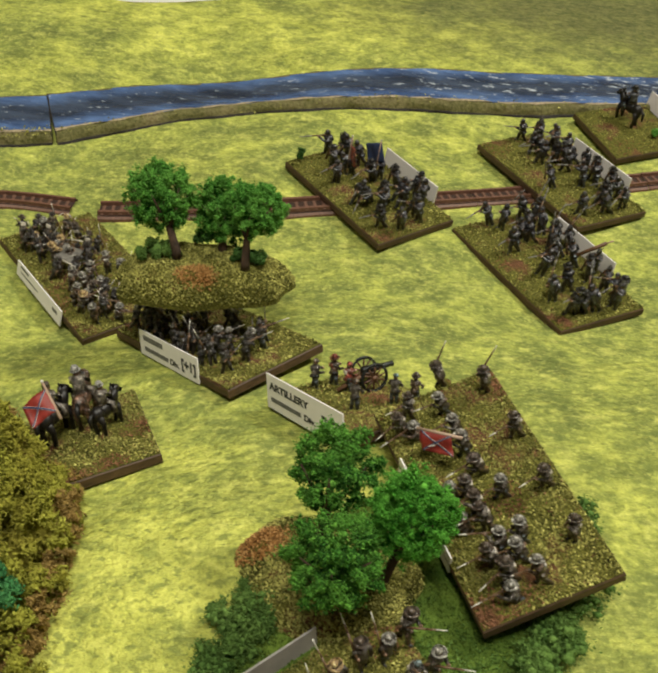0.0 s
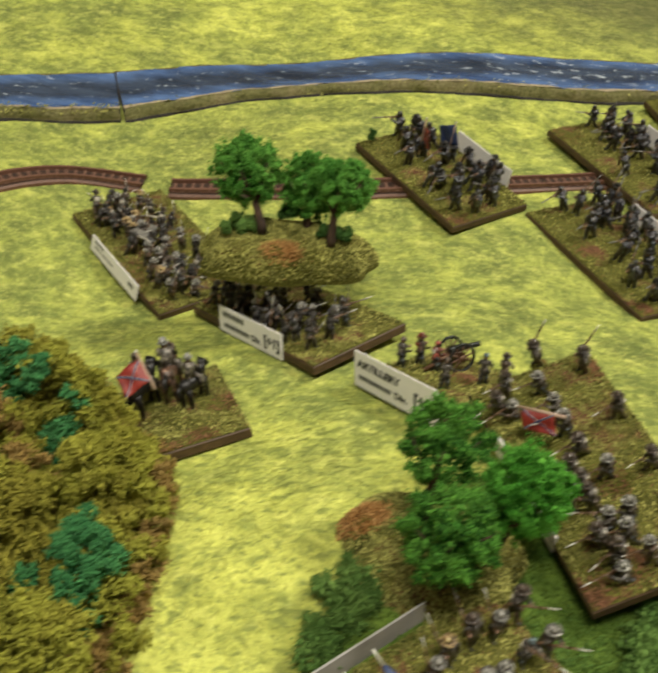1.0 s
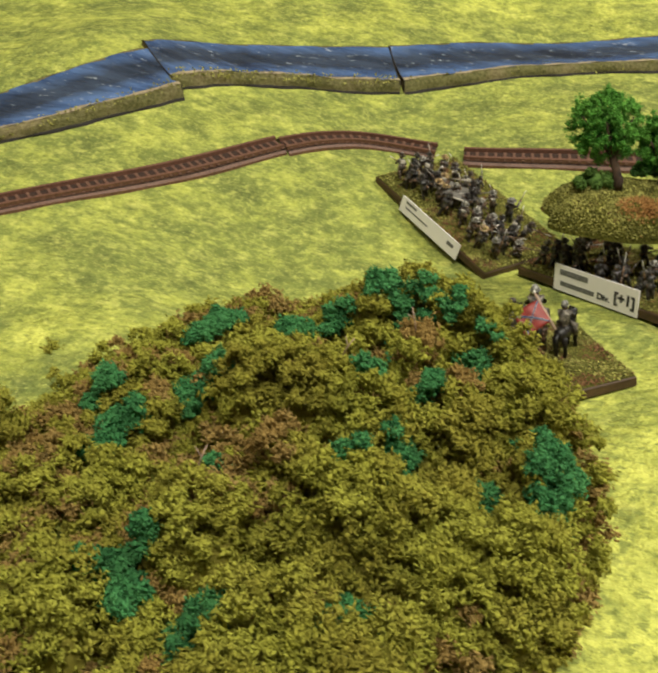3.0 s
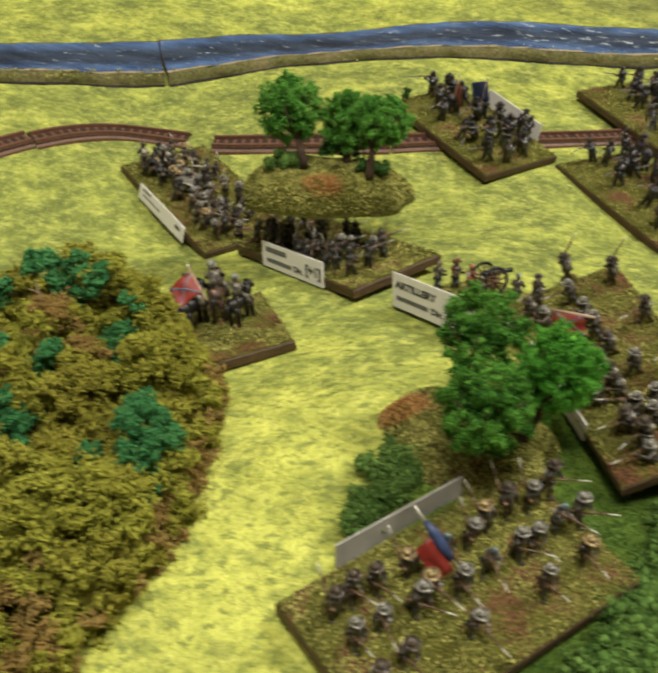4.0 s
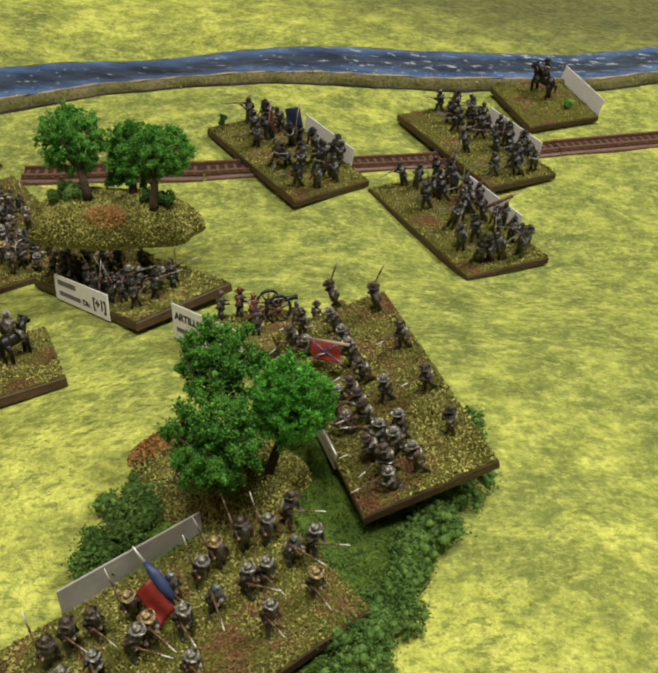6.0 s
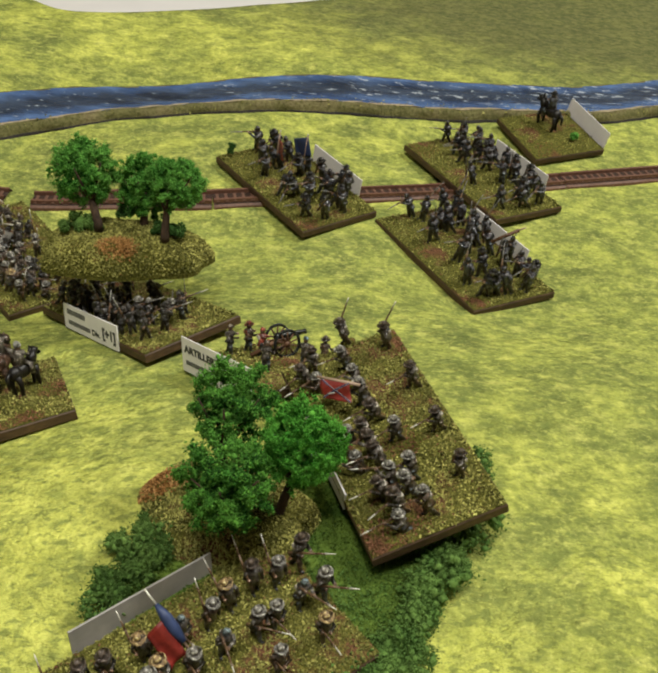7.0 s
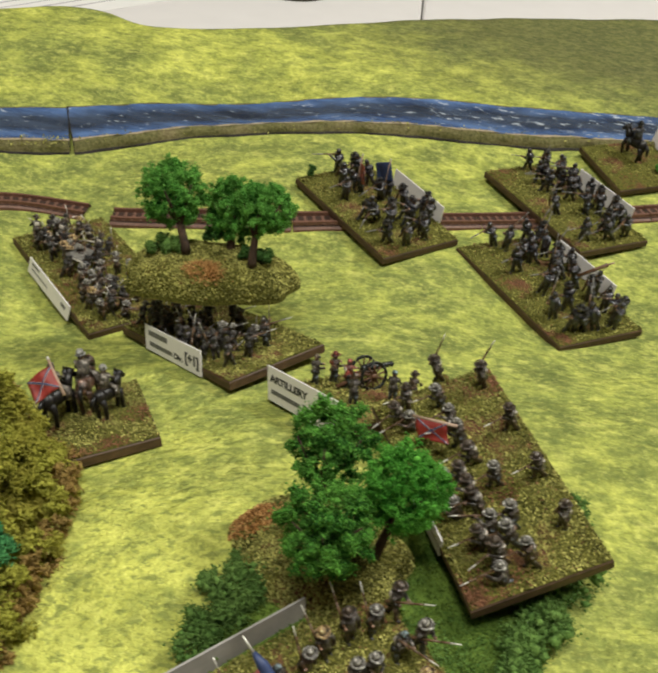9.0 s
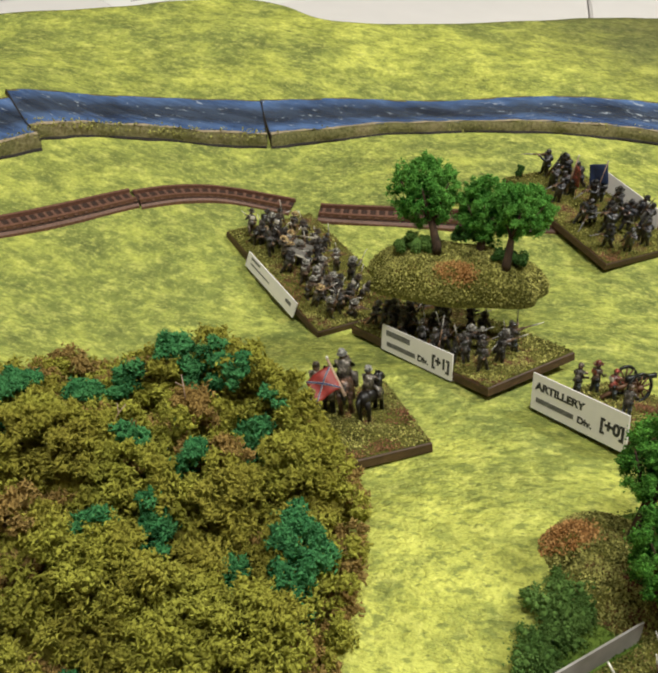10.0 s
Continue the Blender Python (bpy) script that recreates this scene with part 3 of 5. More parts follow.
def river_section(line, left, seed, label):
    top = thing("river_section", Matrix.Identity(4), label, "river piece", "river sections")
    bed, bf = ribbon(line, left, [(-13.8, 4.0), (-9.0, 3.3), (-4.0, 2.9), (0.0, 2.8), (4.0, 2.9), (9.0, 3.3), (14.2, 3.8)], 0.25, 0.0, seed)
    me = array_mesh("water", bed, bf, WATER, True)
    uv = me.uv_layers.new(name="across")
    across = np.tile(np.linspace(0, 1, 7), len(line))
    idx = np.empty(len(me.loops), np.int32)
    me.loops.foreach_get("vertex_index", idx)
    uv.data.foreach_set("uv", np.stack([across[idx], 0 * across[idx]], -1).astype(np.float32).ravel())
    part("water", me, top, "glossy blue painted water with dark middle and glints painted on in white")
    v, f = ribbon(line, left, [(-18.0, -0.5), (-17.7, 2.2), (-16.8, 4.1), (-15.2, 4.9)], 0.35, 0.0, seed + 1)
    part("bank", array_mesh("bank", v, f, BANK, True), top, "flocked green and tan river bank")
    v, f = ribbon(line, left, [(-15.4, 4.9), (-14.4, 5.0), (-13.2, 4.1)], 0.5, 0.0, seed + 2)
    # black strip that paints the contact shadow under the near bank
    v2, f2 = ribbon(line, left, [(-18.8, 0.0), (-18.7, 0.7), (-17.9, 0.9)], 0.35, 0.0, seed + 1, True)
    part("bank_shadow", array_mesh("bank_shadow", v2, f2, BLACK_EDGE, True), top, "dark strip for the contact shadow along the bank's foot")
    part("bank_rim", array_mesh("bank_rim", v, f, BANK_RIM, True), top, "sandy rim of the bank")
    v, f = ribbon(line, left, [(13.8, 3.7), (14.5, 3.9), (15.4, 3.2), (16.2, -0.5)], 0.4, 0.0, seed + 3)
    part("bank", array_mesh("bank", v, f, BANK, True), top)
    for e in (0, len(line) - 1):
        b = Build()
        p, w = line[e], left[e]
        rim = bed.reshape(len(line), 7, 3)[e]
        near, beyond = p - w * 17.6, p + w * 16.2
        vs = [(near[0], near[1], float(ground(*near)) + 0.2), (p[0] - w[0] * 16.6, p[1] - w[1] * 16.6, rim[0][2] + 0.3)]
        vs += [tuple(q) for q in rim] + [(beyond[0], beyond[1], float(ground(*beyond)) + 0.2)]
        b.add(vs, [tuple(range(len(vs)))], EDGE, False)
        b.tube(vs, [0.3] * len(vs), BLACK_EDGE, 6)
        part("cut_end", b.mesh("cut_end"), top, "dark cut end")
    n = 360
    k, o = rng.integers(0, len(line), n), rng.choice([-17.6, -17.1, -16.5], n) + rng.normal(0, 0.5, n)
    c = np.column_stack([line[k] + left[k] * o[:, None] + rng.normal(0, 0.8, (n, 2)), ground(*line[k].T) + np.where(np.abs(o) > 17, 2.0, 4.2) + rng.normal(0, 0.5, n)])
    part("bank_flock", crumb_mesh("bank_flock", c, rng.uniform(0.25, 0.6, n), GRASS_GRAIN, "tetra"), top, kind="stuff")
    return top


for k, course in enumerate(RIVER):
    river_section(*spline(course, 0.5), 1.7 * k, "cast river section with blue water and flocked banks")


sleeper_shape = Build()
sleeper_shape.box((0, 0, 0), (1.35, 9.4, 0.7), TRACK, None, 0.12)
SLEEPER = sleeper_shape.mesh("sleeper")


def track_section(points, label):
    top = thing("track_section", Matrix.Identity(4), label, "railway track", "railway sections")
    line, left = spline(points, 0.95)
    v, f = ribbon(line, left, [(-6.3, -0.3), (-6.1, 1.2), (-5.2, 1.6), (5.2, 1.6), (6.1, 1.2), (6.3, -0.3)], 0.06)
    v[:, 2] = np.where(np.tile([1, 1, 0, 0, 1, 1], len(line)) > 0, np.minimum(v[:, 2], ground(v[:, 0], v[:, 1]) + np.tile([-0.3, 1.0, 0, 0, 1.0, -0.3], len(line))), v[:, 2])
    part("track_bed", array_mesh("track_bed", v, f, [BALLAST, RAIL], False, np.tile([1, 1, 0, 1, 1], len(line) - 1)), top, "dark brown ballast bed")
    for side in (-3.4, 3.4):
        v, f = ribbon(line, left, [(side - 0.75, 1.5), (side - 0.6, 3.2), (side + 0.6, 3.2), (side + 0.75, 1.5)])
        part("rail", array_mesh("rail", v, f, RAIL, False), top)
    base = ground(line[:, 0], line[:, 1])
    for k in range(2, len(line) - 1, 4):
        p, w = line[k], left[k]
        m = Matrix(((w[1], w[0], 0, 0.001 * p[0]), (-w[0], w[1], 0, 0.001 * p[1]), (0, 0, 1, 0.001 * base[k] + 0.0017), (0, 0, 0, 1)))
        part("sleeper", SLEEPER, top, "", m)
    return top


for pts in ([(-420, 14), (-372, 54), (-326, 96)], [(-325.7, 96.3), (-279, 140), (-247, 173), (-226, 195)], [(-224.4, 194.6), (-210, 207.5), (-196, 216), (-181, 219), (-162, 218.5)],
            [(-150, 216.5), (-110, 219.5), (-72, 223)], [(-71.8, 223.1), (-30, 233.5), (10, 248)], [(10.3, 248.2), (50, 262), (90, 275)], [(90.3, 275.1), (150, 294), (230, 320)]):
    track_section(pts, "rust-brown model railway track section lying on the cloth")


# ---- foliage ----
def scatter_ball(c, r, n, flat=1.0, hollow=0.55, lower=-0.9):
    """Points in the outer shell of a lumpy ball."""
    d = rng.normal(size=(n * 2, 3))
    d /= np.linalg.norm(d, axis=1, keepdims=True)
    d = d[d[:, 2] > lower][:n]
    k = hollow + (1 - hollow) * rng.random((len(d), 1)) ** 0.5
    return np.asarray(c) + d * k * np.asarray(r) * (1, 1, flat)


HEART = Build()
HEART.ball((0, 0, 0), 1.0, None, 10, 7)
HEART_V, HEART_F = np.array(HEART.v), HEART.f
HEART_T = np.array([t for f in HEART_F for t in ([(f[0], f[1], f[2]), (f[0], f[2], f[3])] if len(f) == 4 else [f])])


def clump_mesh(name, balls, crumbs, radii, material, solid="tetra", heart=0.80, long=1.0):
    """Soft clumps: a lumpy heart for each ball, under a skin of fine crumbs."""
    n = len(balls)
    c = np.array([q[0] for q in balls], float)[:, None]
    r = np.array([np.broadcast_to(q[1], 3) for q in balls], float)[:, None]
    hv, ht = (OCTA_V, OCTA_F) if n > 12 else (HEART_V, HEART_T)
    v = c + hv[None] * r * (heart + 0.16 * rng.uniform(-1, 1, (n, len(hv), 1)))
    f = ht[None] + (np.arange(n) * len(hv))[:, None, None]
    k = len(crumbs)
    bv, bf = (TETRA_V, TETRA_F) if solid == "tetra" else (OCTA_V, OCTA_F)
    q = rng.normal(size=(k, 3, 3))
    q, _ = np.linalg.qr(q)
    local = bv[None] * (1 + 0.5 * rng.uniform(-1, 1, (k, len(bv), 1))) * rng.uniform(0.6, 1.4, (k, 1, 3)) * np.array((long, 1 / long ** 0.5, 1 / long ** 0.5))
    cv = np.einsum("nij,nkj->nki", q, local) * np.asarray(radii).reshape(-1, 1, 1) + np.asarray(crumbs)[:, None]
    cf = bf[None] + (np.arange(k) * len(bv))[:, None, None] + v.shape[0] * v.shape[1]
    verts = np.concatenate([v.reshape(-1, 3), cv.reshape(-1, 3)])
    faces = np.concatenate([f.reshape(-1, 3), cf.reshape(-1, 3)])
    return array_mesh(name, verts, faces, material, True)


def crown_points(c, r, boughs=74, lumps=6, each=38, knot=1.0):
    """A rounded crown of boughs, each a cluster of small foam lumps in a fuzz of crumbs, with dark gaps between them."""
    k = np.arange(boughs) + 0.5
    zz = 1 - 1.9 * k / boughs
    a = 2.399963 * k
    d = np.stack([np.sqrt(1 - zz * zz) * np.cos(a), np.sqrt(1 - zz * zz) * np.sin(a), zz], -1)
    d += rng.normal(0, 0.13, d.shape)
    d /= np.linalg.norm(d, axis=1, keepdims=True)
    size = np.mean(r)
    mid = np.asarray(c) + d * np.asarray(r) * rng.uniform(0.70, 0.93, (boughs, 1))
    cs = (mid[:, None] + rng.normal(0, 1, (boughs, lumps, 3)) * size * np.array((0.075, 0.075, 0.095))).reshape(-1, 3)
    sizes = size * knot * rng.uniform(0.065, 0.115, len(cs))
    out = np.repeat(cs, each, 0) + rng.normal(0, 0.55, (len(cs) * each, 3)) * np.repeat(sizes, each)[:, None]
    inner = np.asarray(c) + rng.normal(0, 0.27, (70, 3)) * np.asarray(r)
    fill = [scatter_ball(q, 0.17 * size, 30, 1.0, 0.6) for q in inner]
    balls = [(q, s * 0.75) for q, s in zip(cs, sizes)] + [(q, 0.15 * size) for q in inner]
    return balls, np.concatenate([out] + fill)


def model_tree(parent, root, crown, r, material, label, bend=(0, 0), thick=1.15, boughs=74, knot=1.0, grain=(0.15, 0.34), long=1.0):
    x, y, z = root
    cx, cy, cz = crown
    b = Build()
    mid = ((x + cx) / 2 + bend[0], (y + cy) / 2 + bend[1], z + (cz - z) * 0.45)
    b.tube([(x, y, z - 2), (x, y, z + 0.6), mid, (cx, cy, cz + 0.2 * r[2])], [thick * 1.3, thick * 1.12, thick * 0.9, thick * 0.35], BARK, 9)
    for k in range(6):
        a = 1.05 * k + 0.4
        e = (cx + 0.75 * r[0] * math.cos(a), cy + 0.75 * r[1] * math.sin(a), cz + r[2] * (-0.1 + 0.13 * k))
        b.tube([mid, ((mid[0] * 0.5 + e[0] * 0.5), (mid[1] * 0.5 + e[1] * 0.5), mid[2] * 0.45 + e[2] * 0.55 - 1), e], [thick * 0.5, thick * 0.35, thick * 0.15], BARK, 5)
    trunk = part("trunk", b.mesh("trunk"), parent, "brown tree trunk")
    balls, pts = crown_points(crown, r, boughs, knot=knot)
    part("crown", clump_mesh("crown", balls, pts, rng.uniform(*grain, len(pts)), material, "tetra", 0.8, long), parent, label)
    return trunk


def mound(parent, c, rx, ry, h, turf=2600, patch=None, dip=0.0, square=2.0, steep=2.6):
    """A flocked hump with a flat underside; c is the middle of its underside."""
    nu, nr = 72, 18
    verts, faces = [], []
    for k in range(nr + 1):
        t = (k / nr) ** 0.6
        for j in range(nu):
            a = 2 * math.pi * j / nu
            w = (1 + 0.06 * math.sin(3 * a + 1) + 0.04 * math.sin(7 * a)) * (abs(math.cos(a)) ** square + abs(math.sin(a)) ** square) ** (-1 / square)
            x, y = c[0] + rx * w * t * math.cos(a), c[1] + ry * w * t * math.sin(a)
            z = c[2] + h * (1 - t ** steep) ** 0.8 + 0.5 * math.sin(0.5 * x) * math.cos(0.6 * y) + dip * (x - c[0])
            verts.append((x, y, z if k < nr else c[2] - 1.0 + dip * (x - c[0])))
    for k in range(nr):
        for j in range(nu):
            q = (j + 1) % nu
            faces.append((k * nu + j, k * nu + nu + j, k * nu + nu + q, k * nu + q))
    b = Build()
    b.add(verts, faces, FLOCK)
    b.add([verts[nr * nu + j] for j in range(nu)], [tuple(range(nu - 1, -1, -1))], EDGE, False)
    part("mound", b.mesh("mound"), parent, "hump covered in olive flock")
    n = turf
    a, t = rng.uniform(0, 2 * math.pi, n), rng.random(n) ** 0.42 * 0.995
    w = (1 + 0.06 * np.sin(3 * a + 1) + 0.04 * np.sin(7 * a)) * (np.abs(np.cos(a)) ** square + np.abs(np.sin(a)) ** square) ** (-1 / square)
    x, y = c[0] + rx * w * t * np.cos(a), c[1] + ry * w * t * np.sin(a)
    z = c[2] + h * (1 - t ** steep) ** 0.8 + dip * (x - c[0]) + rng.uniform(-0.2, 0.5, n)
    p = np.column_stack([x, y, z])
    near = np.zeros(n, bool)
    if patch:
        near = np.hypot((x - patch[0]) / patch[2], (y - patch[1]) / patch[3]) < rng.uniform(0.7, 1.15, n)
        q = p[near]
        extra = np.column_stack([rng.normal(patch[0], patch[2] * 0.45, 500), rng.normal(patch[1], patch[3] * 0.45, 500)])
        tt = np.clip(np.hypot((extra[:, 0] - c[0]) / rx, (extra[:, 1] - c[1]) / ry), 0, 0.98)
        q = np.concatenate([q, np.column_stack([extra, c[2] + h * (1 - tt ** steep) ** 0.8 + dip * (extra[:, 0] - c[0]) + rng.uniform(0, 0.7, 500)])])
        part("orange_turf", crumb_mesh("orange_turf", q, rng.uniform(0.2, 0.5, len(q)), ORANGE_GRAIN), parent, "patch of rusty orange turf", kind="stuff")
    p = p[~near]
    part("flock", crumb_mesh("flock", p, rng.uniform(0.18, 0.48, len(p)), GRASS_GRAIN, "tetra"), parent, kind="stuff")


def bush(parent, c, r, material, n=260, label=""):
    """A clump of foam crumbs in small knots."""
    k = 16
    d = rng.normal(size=(k, 3))
    d /= np.linalg.norm(d, axis=1, keepdims=True)
    d[:, 2] = np.abs(d[:, 2]) - 0.3
    cs = np.asarray(c) + d * np.asarray(r) * rng.uniform(0.45, 0.95, (k, 1))
    s = np.mean(r) * rng.uniform(0.20, 0.36, k)
    pts = np.concatenate([scatter_ball(q, w * 1.1, max(12, n // 7), 1.0, 0.55, -0.7) for q, w in zip(cs, s)])
    part("bush", clump_mesh("bush", [(q, w * 0.9) for q, w in zip(cs, s)] + [(c, np.asarray(r) * 0.62)], pts, rng.uniform(0.2, 0.5, len(pts)), material), parent, label)


def feathery(c, rad, k=9, each=21):
    """A loose tuft: small knots of foam round its middle, each in a fuzz of fibres."""
    d = rng.normal(size=(k, 3))
    d /= np.linalg.norm(d, axis=1, keepdims=True)
    d[:, 2] = np.abs(d[:, 2]) * 0.9 - 0.2
    cs = np.asarray(c) + d * rad * rng.uniform(0.45, 0.85, (k, 1))
    s = rad * rng.uniform(0.22, 0.36, k)
    fuzz = np.repeat(cs, each, 0) + rng.normal(0, 0.62, (k * each, 3)) * np.repeat(s, each)[:, None]
    return [(q, w * 0.95) for q, w in zip(cs, s)], fuzz


# ---- figures ----
def soldier(pose_name, coat, legs, hat, brim, extra=None, blade=None):
    """A cast and painted figure about twelve millimetres high, facing +y, as one mesh."""
    b = Build()
    kneel = pose_name == "kneel"
    drop = 3.2 if kneel else 0.0
    b.ball((0, 0, 0.1), (2.3, 2.6, 0.5), FLOCK, 9, 4)
    if kneel:
        b.tube([(0.9, 0, 3.2), (1.0, 1.8, 2.6), (1.0, 1.7, 0.2)], [0.9, 0.75, 0.55], legs, 6)
        b.tube([(-0.8, 0, 3.0), (-0.9, 0.4, 0.6), (-0.9, -2.0, 0.4)], [0.9, 0.75, 0.5], legs, 6)
    else:
        s = 1.5 if pose_name in ("advance", "charge") else 0.6
        b.tube([(0.65, 0, 5.6), (0.75, 0.75 * s, 3.0), (0.8, 0.9 * s, 0.2)], [0.95, 0.75, 0.5], legs, 6)
        b.tube([(-0.65, 0, 5.6), (-0.75, -0.1 * s, 3.0), (-0.8, -1.2 * s, 0.2)], [0.95, 0.75, 0.5], legs, 6)
        b.ball((0.8, 0.9 * s + 0.5, 0.35), (0.5, 0.9, 0.4), BLACK, 6, 4)
        b.ball((-0.8, -1.2 * s + 0.5, 0.35), (0.5, 0.9, 0.4), BLACK, 6, 4)
    lean = 0.8 if pose_name in ("advance", "charge", "fire") else 0.1
    z0 = 4.6 - drop
    b.tube([(0, -0.1, z0), (0, 0.1, z0 + 1.2), (0, 0.3 * lean, z0 + 2.6), (0, 0.75 * lean, z0 + 4.2), (0, 0.85 * lean, z0 + 4.7)], [1.75, 1.35, 1.35, 1.65, 0.8], coat, 9)
    hz = z0 + 5.5
    hy = 1.0 * lean
    b.ball((0, hy, hz), (0.82, 0.9, 0.95), SKIN, 8, 6)
    b.box((0.0, -1.15 + 0.5 * lean, z0 + 3.3), (2.0, 0.9, 1.7), extra or BLACK, None, 0.25)
    b.tube([(-1.3, -0.9, z0 + 4.2), (0.2, 0.9 + 0.4 * lean, z0 + 2.6), (1.3, 0.1, z0 + 1.2)], [0.22, 0.22, 0.22], OFFWHITE if extra is None else extra, 5)
    b.ball((1.45, -0.5, z0 + 0.7), (0.6, 0.8, 0.8), BLACK, 6, 4)
    if brim > 0:
        tilt = Euler((0.16, 0.10, 0)).to_matrix()
        b.ball((0, hy, hz + 0.46), (brim * 0.92, brim * 0.98, 0.16), hat, 12, 4, tilt)
        ring = [Vector((0, hy, hz + 0.5)) + tilt @ Vector((0.95 * brim * math.cos(0.5236 * k), 1.02 * brim * math.sin(0.5236 * k), 0.42 * abs(math.cos(0.5236 * k)) - 0.05)) for k in range(13)]
        b.tube(ring, [0.2] * 13, hat, 5, False)
        b.tube([Vector((0, hy - 0.05, hz + 0.46)) + tilt @ Vector((0, 0, q)) for q in (0.0, 0.42)], [1.06, 1.0], HATIN, 10)
        b.tube([Vector((0, hy - 0.05, hz + 0.46)) + tilt @ Vector((0, 0, q)) for q in (0.40, 1.0, 1.5, 1.62)], [0.97, 0.92, 0.74, 0.4], hat, 10)
    else:
        b.tube([(0, hy, hz + 0.25), (0, hy + 0.1, hz + 0.8), (0, hy + 0.35, hz + 1.35)], [0.95, 0.9, 0.72], hat, 9)
        b.ball((0, hy + 1.0, hz + 0.35), (0.6, 0.5, 0.12), BLACK, 7, 3)
    sh = z0 + 4.0

    def arm(side, elbow, hand):
        b.tube([(side * 1.45, 0.7 * lean, sh), elbow, hand], [0.68, 0.55, 0.45], coat, 6)
        b.ball(hand, 0.5, SKIN, 6, 4)

    def musket(a, c):
        a, c = Vector(a), Vector(c)
        d = c - a
        b.tube([a, a + 0.22 * d], [0.5, 0.34], WOODGUN, 5)
        b.tube([a + 0.2 * d, a + 0.58 * d], [0.32, 0.28], WOODGUN, 5)
        b.tube([a + 0.56 * d, a + 0.78 * d], [0.27, 0.24], WOODGUN if blade is None else DULLSTEEL, 5)
        b.tube([a + 0.72 * d, c], [0.26, 0.12], blade or STEEL, 4)

    if pose_name == "gunner":
        arm(1, (2.2, 0.9, sh - 1.6), (1.2, 2.6, sh - 1.8))
        arm(-1, (-2.2, 0.9, sh - 1.4), (-1.0, 2.8, sh - 1.0))
    elif pose_name in ("fire", "kneel"):
        arm(1, (2.2, 1.6, sh - 1.0), (0.9, 2.3, sh + 0.2))
        arm(-1, (-1.6, 2.0, sh - 1.0), (0.3, 4.0, sh + 0.3))
        musket((0.9, 0.2, sh + 0.2), (0.5, 11.0, sh + 0.8))
    elif pose_name in ("advance", "charge"):
        arm(1, (2.2, 0.0, sh - 2.0), (1.4, 1.9, sh - 2.4))
        arm(-1, (-1.9, 1.4, sh - 1.6), (-0.1, 3.3, sh - 1.2))
        up = 1.8 if pose_name == "advance" else -0.4
        musket((1.6, -1.6, sh - 2.9), (-0.6, 9.4, sh - 1.0 + up))
    elif pose_name == "shoulder":
        arm(1, (2.3, 0.4, sh - 1.8), (1.7, 1.6, sh - 1.6))
        arm(-1, (-2.1, 0.2, sh - 1.8), (-1.9, 0.9, sh - 3.4))
        musket((1.7, 1.3, sh - 2.4), (2.2, -5.0, sh + 8.6))
    elif pose_name == "port":
        arm(1, (2.2, 0.6, sh - 1.6), (1.3, 1.9, sh - 1.8))
        arm(-1, (-2.1, 1.0, sh - 0.8), (-1.0, 2.2, sh + 0.4))
        musket((2.4, 1.6, sh - 4.0), (-2.8, 2.9, sh + 6.8))
    elif pose_name == "bearer":
        arm(1, (2.2, 0.9, sh - 1.4), (0.9, 2.2, sh - 1.0))
        arm(-1, (-2.0, 0.9, sh - 1.0), (0.5, 2.3, sh + 0.4))
        b.tube([(1.0, 2.3, 2.0), (0.3, 2.0, 21.0)], [0.32, 0.28], PINKWOOD, 6)
        b.ball((0.3, 2.0, 21.3), (0.4, 0.4, 0.7), STEEL, 6, 4)
    else:
        arm(1, (2.3, 1.0, sh + 0.2), (2.4, 2.2, sh + 2.6))
        arm(-1, (-2.2, 0.0, sh - 1.8), (-1.8, 1.0, sh - 3.2))
        b.tube([(2.4, 2.2, sh + 2.6), (2.8, 3.6, sh + 7.4)], [0.2, 0.1], STEEL, 5)
    return b.mesh("figurine")


